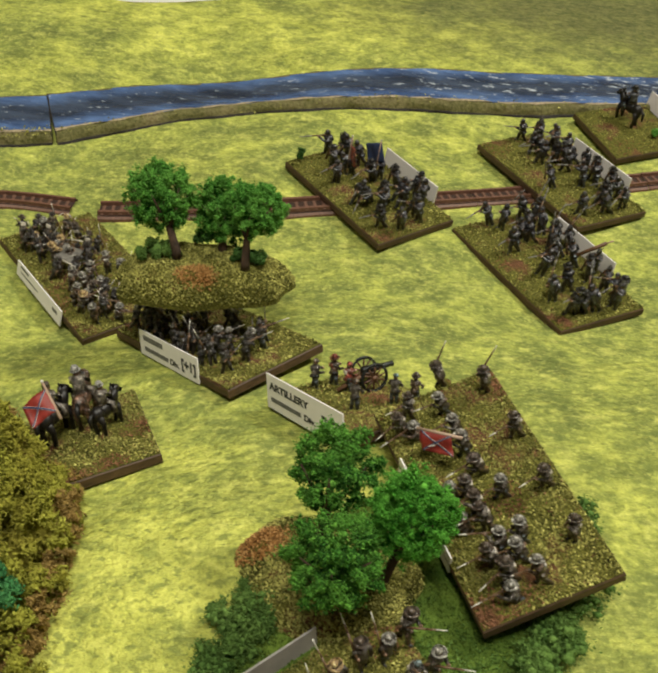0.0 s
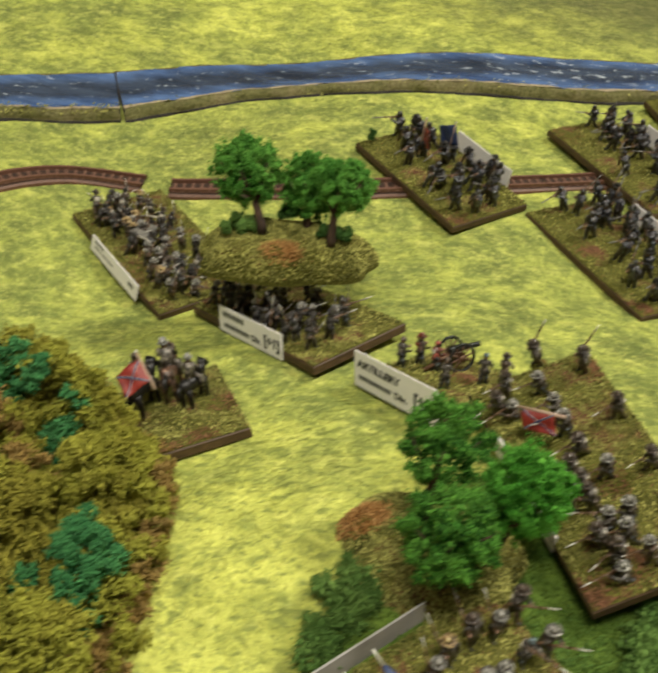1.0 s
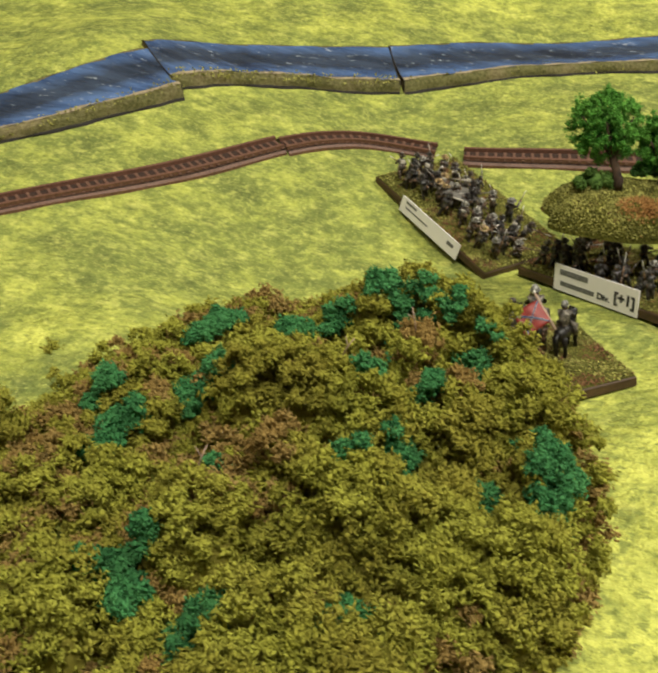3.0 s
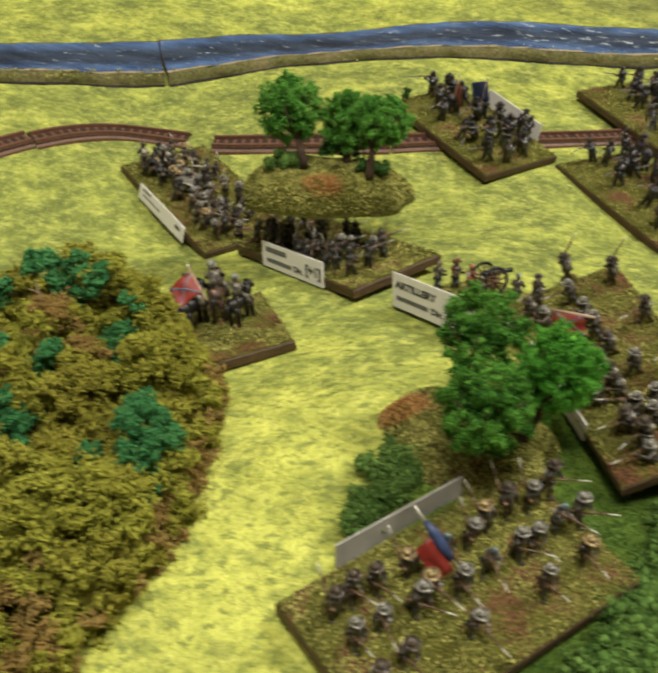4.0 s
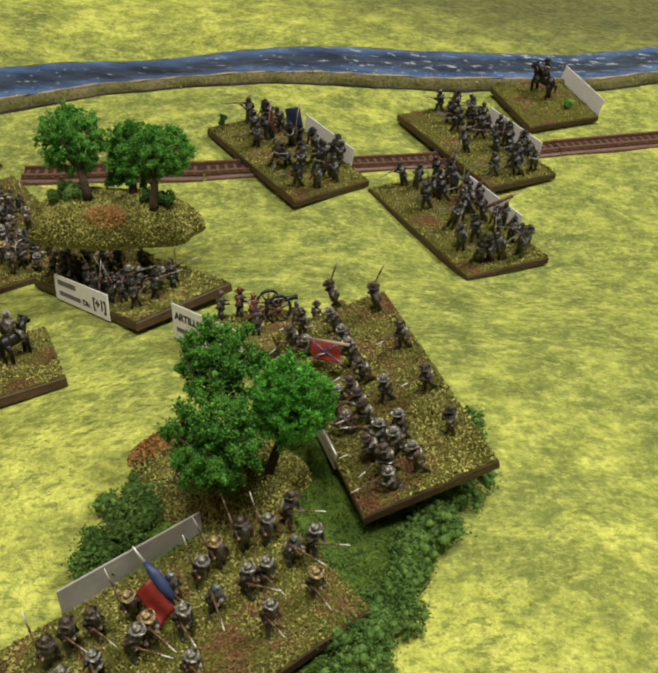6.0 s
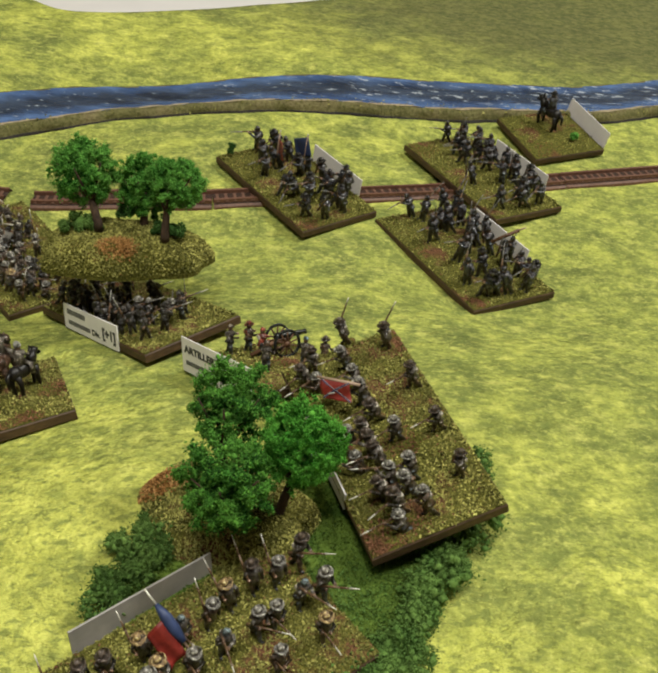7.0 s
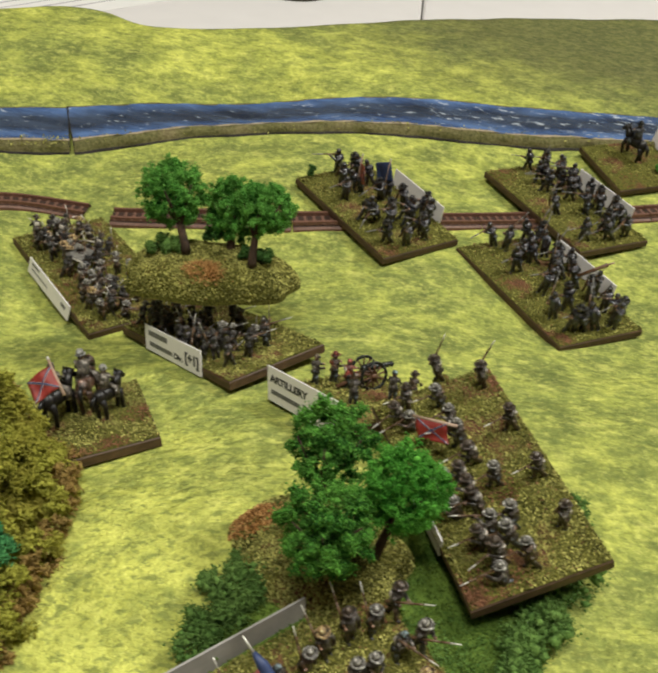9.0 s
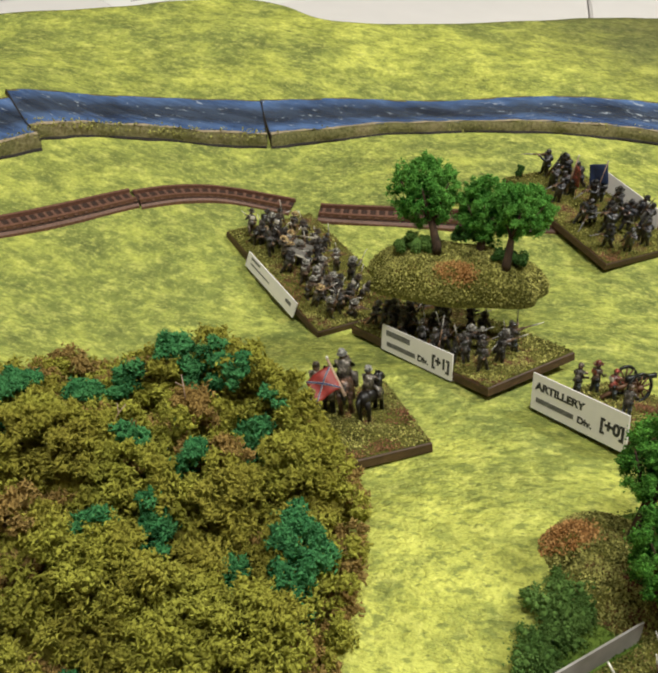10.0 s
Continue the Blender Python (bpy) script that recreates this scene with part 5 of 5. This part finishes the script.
b.tube([(-5.4, -8.4, 18.4), (-6.8, -10.4, 20.0)], [0.35, 0.3], PINKWOOD, 6)
part("furled_colour", b.mesh("furled_colour"), u_two, "furled brown colour on its pole", Matrix.Translation((-0.010, -0.006, 0.002)))

u_three = stand_base("infantry_stand", "flocked stand of dark blue infantry near the river", 49.7, 268, 0.0, 121.6, 0.02, 0.0, 77, 38, dirt=((32, 14, 8),), grains=5000)
rank(u_three, NORTH, [(34, -3), (32, -10), (27.2, -8.5), (23.1, -12.6), (21.7, -15), (20.6, -0.3), (16.8, -3.5), (10.6, -5.2), (2.5, -5.3), (5.7, -13.8), (-0.4, -14.5), (-12.7, -3.1), (-8.8, 10.1), (-14.5, -9.1), (-26.9, -6.8),
                      (-33, -9.4), (-31, 12), (-27.5, -0.6), (-34, 0), (12, 3), (-20, -14), (-8, -13), (13, -14), (-26, -13.5), (7, -9)], 90, ("advance", "fire", "charge", "port"), 71, 30, BLUEMAN, 1.2)
name_card(u_three, on_edge(-4, -19.4, 0, 4), 40, 11.5, [])

u_four = stand_base("command_stand", "square flocked stand with a mounted officer by the river", 88, 312.7, 5.9, 115, 0.116, -0.052, 40, 40, dirt=((-14, 12, 9),), grains=1400)
place(u_four, rider(HORSE_DARK, NAVY, BLACK, 1.6), 6, -1, 12, "dark mounted officer casting", 1.22)
bush(u_four, (-9, -8, 6), (2.6, 2.6, 2.4), LEAF, 140, "small green shrub")
name_card(u_four, on_edge(0, -20.6, 0, 10), 36, 11, [])

# mounted command at the wood's edge
cmd = stand_base("command_stand", "flocked stand of three mounted officers with a red flag", -113.5, 67.8, 1.5, 115, -0.257, -0.145, 42, 40, dirt=((-19, -6, 5.5), (-19.5, 4, 4.5), (-4, -16, 6), (10, 15, 5)), grains=7500)
place(cmd, rider(HORSE_DARK, DUSTGREY, HATBROWN, 0.0), 4.6, 5.4, -42, "grey mounted standard bearer on a black horse", 1.2)
place(cmd, rider(HORSE_BAY, DUSTGREY, HATPALE, 1.5), 9.4, -4.0, -20, "grey mounted officer on a bay horse", 1.18)
place(cmd, rider(HORSE_DARK, DUSTGREY, HATPALE, 1.3), 0.8, -9.2, -48, "grey mounted officer on a black horse", 1.0)
b = Build()
b.tube([(-19.6, 3.2, 23.0), (-11.4, 5.1, 31.0)], [0.5, 0.36], PINKWOOD, 6)
b.ball((-11.2, 5.15, 31.3), (0.5, 0.5, 0.7), STEEL, 6, 4)
part("flag_pole", b.mesh("flag_pole"), cmd, "pale wooden flag pole")
flag(cmd, waft((5.3, 1.1, 4.9), (-0.7, 7.4, -2.5), (-12.8, 4.8, 29.6)), 7.9, 7.2, BLUECLOTH, REDCLOTH, "red flag with a blue diagonal cross")

# artillery
art = stand_base("artillery_stand", "flocked stand with a field gun and crew", -33, 86, 12, -45.7, 0.27, -0.2, 38, 40, dirt=((2, 4, 6),), grains=5000)


def wheel(parent, m, x):
    """A spoked wheel with a pale-worn rim."""
    b = Build()
    ring = [(0, 3.6 * math.cos(2 * math.pi * k / 20), 3.6 * math.sin(2 * math.pi * k / 20)) for k in range(21)]
    b.tube(ring, [0.42] * 21, GUNMETAL, 6, False)
    top = part("wheel", b.mesh("wheel"), parent, "dark spoked wheel", m @ Matrix.Translation((0.001 * x, 0, 0.0037)))
    b = Build()
    b.tube([(-0.7, 0, 0), (0.7, 0, 0)], [0.75, 0.75], OLIVEWOOD, 8)
    part("hub", b.mesh("hub"), top)
    b = Build()
    b.tube([(0, 0, 0.6), (0, 0, 3.4)], [0.26, 0.22], OLIVEWOOD, 5)
    spoke = b.mesh("spoke")
    for k in range(10):
        part("spoke", spoke, top, "", Matrix.Rotation(2 * math.pi * k / 10, 4, "X"))


def field_gun(parent, m):
    b = Build()
    b.tube([(0, 1.2, 4.2), (0, -3, 3.2), (0, -9, 0.7)], [0.7, 0.65, 0.5], OLIVEWOOD, 7)
    b.tube([(-2.6, 0, 3.7), (2.6, 0, 3.7)], [0.4, 0.4], OLIVEWOOD, 7)
    b.box((0, -0.2, 4.2), (2.2, 3.4, 0.7), OLIVEWOOD, None, 0.1)
    part("gun_carriage", b.mesh("gun_carriage"), parent, "brown wooden field gun carriage", m)
    b = Build()
    b.tube([(0, -2.4, 5.0), (0, -1.9, 5.05), (0, 0, 5.15), (0, 3, 5.35), (0, 6.4, 5.6), (0, 6.9, 5.65)], [0.3, 0.95, 0.95, 0.78, 0.65, 0.78], GUNMETAL, 10)
    part("barrel", b.mesh("barrel"), parent, "blackened gun barrel", m)
    wheel(parent, m, -2.7)
    wheel(parent, m, 2.7)


field_gun(art, Matrix.Translation((-0.0058, 0.0090, 0.001 * TOP)) @ Matrix.Rotation(radians(-10), 4, "Z") @ Matrix.Scale(1.25, 4))
GUNNER = soldier("gunner", BUTTERNUT, SLATE, HATBROWN, 1.5, BUTTERNUT)
BLUECAP = soldier("gunner", GREY, SLATE, TEALCAP, 0.0, GREY)
DARKCAP = soldier("gunner", GREY, SLATE, HATBROWN, 0.0, GREY)
REDMAN = soldier("gunner", BUTTERNUT, SLATE, REDHAT, 1.6, REDHAT)
REDCOAT = soldier("gunner", REDHAT, SLATE, REDHAT, 0.0, OFFWHITE)
for x, y, f, me in ((-14.4, -5.8, 60, DARKCAP), (-13.2, 0.9, 80, REDMAN), (-6.5, 1.2, 70, REDCOAT), (5.0, -6.0, 100, DARKCAP), (8.3, 7, 120, BLUECAP), (12, 12, 100, GUNNER)):
    place(art, me, x, y, f, "painted gunner casting", 0.95)
name_card(art, on_edge(0, -20.6, 0, 6), 36, 11.5, [("ARTILLERY", -16.5, 6.8, 3.2, 19.5), ("bar", -16.0, 2.7, 14.8, 1.5), ("Div.", 0.2, 2.5, 2.8, 5.4), ("[+0]", 8.4, 4.0, 4.8, 8.4)])

# ---- tree mounds ----
grove = thing("tree_mound", pose(0, 0, 0), "flocked mound with three bright green trees set on a stand", "tree mound", "tree mounds")
mound(grove, (-89.5, 129.5, 22.3), 29.0, 13.0, 11.8, 15000, (-89.5, 120.6, 6.8, 3.2), 0.07, 3.0, 4.2)
model_tree(grove, (-97.0, 127, 36.0), (-104.0, 138.5, 50.0), (11.8, 11.6, 11.2), LEAF, "bright green foam crown", (0.4, -1.0), 1.35)
model_tree(grove, (-82.8, 133, 35.0), (-83.5, 140.0, 45.8), (10.4, 9.8, 12.0), LEAF, "bright green foam crown", (0, -1.0), 1.3)
model_tree(grove, (-74.0, 124.6, 35.5), (-72.0, 133.5, 51.6), (9.9, 9.7, 8.8), LEAF, "bright green foam crown", (-1.0, -1.6), 1.3)
bush(grove, (-103.5, 129, 34.0), (8.8, 4.2, 7.0), HEDGE, 860, "soft green foam bush")
bush(grove, (-72.6, 127.5, 36.5), (6.4, 2.6, 5.4), LEAF_DARK, 520, "dark green foam bush")
bush(grove, (-88.5, 136, 37.0), (5.0, 2.4, 4.6), LEAF_DARK, 380, "dark green foam bush")

grove2 = thing("tree_mound", pose(0, 0, 0), "flocked mound with three bright green trees by the hedged turf", "tree mound", "tree mounds")
mound(grove2, (-38, 13, 18), 24, 19, 13.0, 14000, (-54, 18.5, 6.8, 6.2), 0.0, 2.4, 4.0)
model_tree(grove2, (-40, 17, 30), (-38, 22, 52.5), (11.2, 10.8, 11.0), LEAF_DEEP, "deep green foam crown with dark gaps", (0, 0), 1.4, 44, 1.05)
model_tree(grove2, (-36, 4, 29), (-35.5, -1.5, 49), (11.4, 10.8, 11.6), LEAF_DEEP, "deep green foam crown with dark gaps", (0, 0), 1.15, 58, 1.08)
model_tree(grove2, (-24, 10, 29), (-19.7, 10, 52.5), (10.3, 10.0, 11.4), LEAF_VIVID, "vivid green fibrous foam crown", (0, 0), 1.15, 84, 0.95, (0.12, 0.26), 2.2)


# ---- hedged turf ----
TURF_EDGE = [(-62, -21), (-59, -8), (-57, 5), (-44, 30), (-20, 46), (12, 54), (28, 48), (26, 24), (13, -12), (1, -36), (-5, -50), (-16, -76), (-40, -76), (-40, -40)]


def inside(poly, x, y):
    hit = np.zeros(np.shape(x), bool)
    for (ax, ay), (bx, by) in zip(poly, poly[1:] + poly[:1]):
        cross = ((ay > y) != (by > y)) & (x < (bx - ax) * (y - ay) / (by - ay + 1e-9) + ax)
        hit ^= cross
    return hit


def edge_distance(poly, x, y):
    d = np.full(np.shape(x), 1e9)
    for (ax, ay), (bx, by) in zip(poly, poly[1:] + poly[:1]):
        t = np.clip(((x - ax) * (bx - ax) + (y - ay) * (by - ay)) / ((bx - ax) ** 2 + (by - ay) ** 2), 0, 1)
        d = np.minimum(d, np.hypot(x - ax - t * (bx - ax), y - ay - t * (by - ay)))
    return d


def turf_patch():
    top = thing("turf_patch", pose(0, 0, 0), "irregular patch of dark green turf ringed with foam hedge", "turf")
    b = Build()
    n = len(TURF_EDGE)
    cx, cy = -18, -8
    steps = 14
    rows = []
    for k in range(steps + 1):
        t = 1 - k / steps
        rows.append([(cx + (x - cx) * t, cy + (y - cy) * t) for x, y in TURF_EDGE])
    verts = [(x, y, float(ground(x, y)) + (1.2 if k else 0.2)) for k, r in enumerate(rows) for x, y in r]
    faces = [(k * n + j, k * n + (j + 1) % n, (k + 1) * n + (j + 1) % n, (k + 1) * n + j) for k in range(steps) for j in range(n)]
    b.add(verts, [f[::-1] for f in faces], TURF)
    part("turf", b.mesh("turf"), top, "dark green turf sheet")
    m = 46000
    x, y = rng.uniform(-68, 38, m), rng.uniform(-80, 64, m)
    ok = inside(TURF_EDGE, x, y)
    p = np.column_stack([x, y, ground(x, y) + 1.3 + rng.uniform(0, 0.7, m)])[ok]
    part("turf_fibre", crumb_mesh("turf_fibre", p, rng.uniform(0.14, 0.32, len(p)), TURF, "tetra"), top, kind="stuff")
    q = np.column_stack([rng.normal(-8, 7, 900), rng.normal(-8, 5, 900)])
    q = q[inside(TURF_EDGE, q[:, 0], q[:, 1])]
    part("pale_turf_fibre", crumb_mesh("pale_turf_fibre", np.column_stack([q, ground(q[:, 0], q[:, 1]) + rng.uniform(1.4, 2.4, len(q))]), rng.uniform(0.16, 0.40, len(q)), HEDGE, "tetra"), top, "lighter tufts in the turf", kind="stuff")
    r = random.Random(5)
    spots = []
    hedged = [[(-65, -22), (-61, -14), (-58, -5), (-58, 3), (-56, 7)], [(-60, -17), (-54, -7), (-51, 2)], TURF_EDGE[6:12], [(22, 26), (10, -10), (-3, -36), (-10, -52), (-22, -74)]]
    for row in hedged:
        for (ax, ay), (bx, by) in zip(row, row[1:]):
            L = math.hypot(bx - ax, by - ay)
            for k in range(int(L / 3.4)):
                t = (k + r.uniform(0.1, 0.9)) / int(L / 3.4)
                spots.append((ax + (bx - ax) * t + r.uniform(-3.5, 2.5), ay + (by - ay) * t + r.uniform(-2.5, 2.0)))
    spots += [(20, 8), (15, -2), (8, -14), (2, -25), (-4, -38), (-9, -52), (19, 20), (-55, -10), (-52, -5), (-50, 0), (-49, 5), (-56, -4), (-55, 2), (-14, -62), (21, 34), (-13, -46), (-24, -62)]
    for x, y in spots:
        rad = r.uniform(3.0, 4.2) if x < -45 else r.uniform(3.4, 6.2)
        c = (x, y, float(ground(x, y)) + 0.75 * rad)
        balls, fuzz = feathery(c, rad * 1.1, 18, 27)
        part("hedge_clump", clump_mesh("hedge_clump", balls, fuzz, rng.uniform(0.16, 0.36, len(fuzz)), HEDGE, "tetra", 0.8, 1.4), top, "clump of green foam hedge")


turf_patch()

# ---- wood ----
WOOD_EDGE = [(-142, -135), (-128, -84), (-115, -55), (-107, -38), (-102, -20), (-101.5, 5), (-104, 25), (-110, 46), (-129, 61), (-150, 72), (-174, 77), (-200, 73), (-216, 62), (-236, 31), (-247, 8), (-264, -30), (-282, -135)]
# x, y and reach of the green knolls and of the rusty stretches
GREEN_SPOTS = [(-160, 53, 4.8), (-151, 48, 4.8), (-154, 41, 4.0), (-134, 37, 4.9), (-140, 43, 2.6), (-143, 11, 4.2), (-157, 9, 3.0), (-147, -7, 4.8), (-113, -6, 5.8), (-113, -15, 4.2),
               (-118, 5, 2.6), (-127, -12, 3.8), (-150, -49, 4.8), (-151, -44, 3.2), (-204, 44, 5.0), (-207, 36, 4.0), (-182, 40, 4.2), (-173, 44, 3.4), (-199, 12, 5.0), (-206, 20, 4.2)]
GREEN_SPOTS += [(-196, -14, 4.7), (-189, -13, 3.6), (-179, -57, 5.8), (-158, -15, 3.9), (-134, -67, 4.8), (-221, -5, 4.5), (-218, 4, 5.2), (-227, 12, 4.2), (-201, -43, 7.2), (-196, -52, 4.3)]
RUST_SPOTS = [(-149, 30, 7), (-159, 34, 6), (-145, 30, 5), (-190, -2, 7), (-186, -25, 7.5), (-173, -25, 6), (-185, 35, 4), (-129, -54, 4.5), (-122, -62, 6), (-173, 1, 5), (-145, 20, 3.5), (-161, -41, 5), (-232, 25, 7),
              (-177, 29, 6), (-177, -21, 9), (-136, 17, 5), (-105, -4, 4), (-104, -20, 5), (-106, 18, 4)]
LUMPS = [(random.Random(77 + k).uniform(-275, -104), random.Random(177 + k).uniform(-115, 70), random.Random(277 + k).uniform(4.5, 8.5)) for k in range(220)]
HILLS = [(-135, -29, 16), (-116, -33, 15), (-164, -63, 18), (-153, -22, 12), (-119, 23, 13), (-170, 16, 13), (-187, 14, 12), (-135, 3, 10), (-143, -61, 12), (-162, 51, 11), (-112, -5, 11), (-138, 50, 11), (-124, 45, 9), (-150, 57, 10)]
HILLS += [(random.Random(501 + k).uniform(-270, -108), random.Random(601 + k).uniform(-100, 66), random.Random(701 + k).uniform(9.0, 15.0)) for k in range(26)]


def canopy(x, y):
    d = edge_distance(WOOD_EDGE, x, y)
    lump = np.zeros(np.shape(x))
    for a, b, w in LUMPS:
        lump = np.maximum(lump, 7.6 * np.clip(1 - ((x - a) ** 2 + (y - b) ** 2) / (w * w), 0, 1) ** 0.5)
    hill = np.zeros(np.shape(x))
    for a, b, w in HILLS:
        hill = np.maximum(hill, 16.0 * np.clip(1 - ((x - a) ** 2 + (y - b) ** 2) / (w * w), 0, 1) ** 0.6)
    lump = lump + hill - 11.0
    g = ground(x, y)
    lump = lump - 8.0 * ease((-x - 165) / 40)
    return g + (32.0 + lump - g) * (1 - np.exp(-(d + 1.5) / 5.0))


def wood():
    top = thing("model_wood", pose(0, 0, 0), "broad low wood of olive, green and rusty clump foliage", "wood")
    # core below the foliage, its dark colour standing in for shade between clumps
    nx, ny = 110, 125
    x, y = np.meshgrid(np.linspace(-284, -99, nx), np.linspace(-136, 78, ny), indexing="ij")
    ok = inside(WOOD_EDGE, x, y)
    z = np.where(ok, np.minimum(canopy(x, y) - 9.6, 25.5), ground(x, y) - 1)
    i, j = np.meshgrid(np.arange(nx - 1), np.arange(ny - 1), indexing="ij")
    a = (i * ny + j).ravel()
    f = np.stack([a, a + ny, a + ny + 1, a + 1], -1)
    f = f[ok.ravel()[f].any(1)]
    part("core", array_mesh("core", np.stack([x, y, z], -1).reshape(-1, 3), f, INNER_SHADE, True), top, "inner growth, coloured dark for the shade between the clumps")
    q = np.column_stack([rng.uniform(-262, -99, 42000), rng.uniform(-82, 76, 42000)])
    q = q[inside(WOOD_EDGE, q[:, 0], q[:, 1])]
    deep = np.minimum(canopy(q[:, 0], q[:, 1]) - 9.6, 25.5) + rng.uniform(-0.3, 1.6, len(q))
    part("under_growth", clump_mesh("under_growth", [((-180, 0, 5), 1.0)], np.column_stack([q, deep]), rng.uniform(0.4, 0.9, len(q)), OLIVE, "tetra", 0.7, 1.8), top, "matted olive growth between the clumps", kind="stuff")
    r = random.Random(9)
    groups = {"olive": [], "green": [], "rust": []}
    tufts = []
    tries = 0
    while len(tufts) < 1330 and tries < 40000:
        tries += 1
        px, py = r.uniform(-262, -99), r.uniform(-82, 76)
        if not inside(WOOD_EDGE, np.array(px), np.array(py)):
            continue
        gap = r.uniform(2.8, 4.8)
        if all((px - q[0]) ** 2 + (py - q[1]) ** 2 > gap * gap for q in tufts):
            tufts.append((px, py))
    for px, py in tufts:
        rad = r.uniform(2.8, 5.0)
        z = float(canopy(np.array(px), np.array(py)))
        dg = min(math.hypot(px - a, py - b) / w for a, b, w in GREEN_SPOTS)
        dr = min(math.hypot(px - a, py - b) / w for a, b, w in RUST_SPOTS)
        low = max(0.0, 33.0 - z)
        if dg < 0.95:
            continue
        kind = "green" if dg < r.uniform(0.8, 1.25) else "rust" if dr < r.uniform(0.6, 1.3) or r.random() < 0.018 * low else "olive"
        c = (px, py, z - 0.75 * rad + r.uniform(-2.2, 1.2) + (1.8 if kind == "green" else 0.0))
        groups[kind].append(feathery(c, rad * (0.85 if kind == "green" else 1.0)))
    # lower growth that fills the hollows
    for k in range(500):
        px, py = r.uniform(-262, -99), r.uniform(-82, 76)
        if inside(WOOD_EDGE, np.array(px), np.array(py)):
            rad = r.uniform(3.2, 5.0)
            c = (px, py, float(canopy(np.array(px), np.array(py))) - 5.5 - r.uniform(0, 2))
            groups["rust" if r.random() < 0.14 else "olive"].append(feathery(c, rad, 5, 14))
    # the green knolls
    for a, b, w in GREEN_SPOTS:
        for k in range(max(4, int(0.62 * w * w))):
            e, turn = w * math.sqrt(r.random()), r.uniform(0, 6.28)
            px, py, rad = a + e * math.cos(turn), b + e * math.sin(turn), r.uniform(2.2, 3.2)
            rise = 1.2 * (1 - (e / w) ** 2) + r.uniform(-0.8, 0.8)
            groups["green"].append(feathery((px, py, float(canopy(np.array(px), np.array(py))) - 0.5 * rad + rise), rad))
    # flank down to the cloth
    for (ax, ay), (bx, by) in zip(WOOD_EDGE, WOOD_EDGE[1:]):
        L = math.hypot(bx - ax, by - ay)
        for k in range(int(L / 2.6)):
            t = r.random()
            ex, ey = ax + (bx - ax) * t, ay + (by - ay) * t
            h = r.uniform(1, 16) if ey < 20 else r.uniform(0, 7)
            kind = "rust" if r.random() < 0.35 else "olive"
            c, rad = (ex, ey, float(ground(ex, ey)) + h), r.uniform(2.2, 4.0)
            groups[kind].append(feathery(c, rad, 6))
    for kind, material, name, label in (("olive", OLIVE, "olive_foliage", "olive clump foliage"), ("green", TEAL, "green_foliage", "deep green clump foliage"), ("rust", RUST, "rusty_foliage", "rusty brown clump foliage")):
        p = np.concatenate([q[1] for q in groups[kind]])
        part(name, clump_mesh(name, [q for tuft in groups[kind] for q in tuft[0]], p, rng.uniform(0.24, 0.54, len(p)), material, "tetra", 0.66, 2.2), top, label, kind="stuff")

    for x, y, turn in ((-166, 19, 0.6), (-149, 23, 2.2), (-188, -27, 1.1)):
        b = Build()
        z = float(canopy(np.array(x), np.array(y))) + 1.0
        tip = (x + 3.2 * math.cos(turn), y + 3.2 * math.sin(turn), z + 2.4)
        b.tube([(x, y, z - 3), (x + 1.4 * math.cos(turn), y + 1.4 * math.sin(turn), z), tip], [0.2, 0.17, 0.12], PINKWOOD, 5)
        b.tube([(x + 1.4 * math.cos(turn), y + 1.4 * math.sin(turn), z), (x + 2.6 * math.cos(turn + 0.9), y + 2.6 * math.sin(turn + 0.9), z + 1.8)], [0.14, 0.1], PINKWOOD, 5)
        part("twig", b.mesh("twig"), top, "thin pale dry twig")


wood()


# ---- on the white table ----
def printed_sheet(x, y, turn, seed, z=0.6):
    top = thing("printed_sheet", pose(0.001 * x, 0.001 * y, 0.001 * z, 0, 0, turn), "white printed paper sheet lying on the white table", "paper", "printed sheets")
    b = Build()
    b.box((0, 0, 0.15), (210, 297, 0.3), PAPER, None, 0.05)
    part("sheet", b.mesh("sheet"), top, "white paper")
    r = random.Random(seed)
    for k in range(30):
        b = Build()
        w = r.uniform(120, 176)
        b.box((-90 + w / 2, -132 + 9 * k, 0.34), (w, r.uniform(0.9, 1.6), 0.08), PRINT)
        part("ink_bar", b.mesh("ink_bar"), top)


PRINT = plain("grey_print", (0.42, 0.39, 0.43), 0.8, 0, 0.15, 200)
printed_sheet(-338, 560, 52, 3)
printed_sheet(-480, 500, 40, 4, 1.6)
tub = Build()
tub.tube([(0, 0, 0), (0, 0, 0.6), (0, 0, 5.5), (0, 0, 6.4), (0, 0, 6.4), (0, 0, 5.0)], [28.4, 29, 29, 28.4, 26.5, 26], plain("dark_olive_plastic", (0.035, 0.035, 0.018), 0.5, 0, 0.2, 100), 40)
lid = new("round_tub", tub.mesh("round_tub"))
lid.matrix_basis = pose(-0.121, 0.564, 0.0006)
tagged(lid, "dark olive round plastic tub on the white table", "tub")
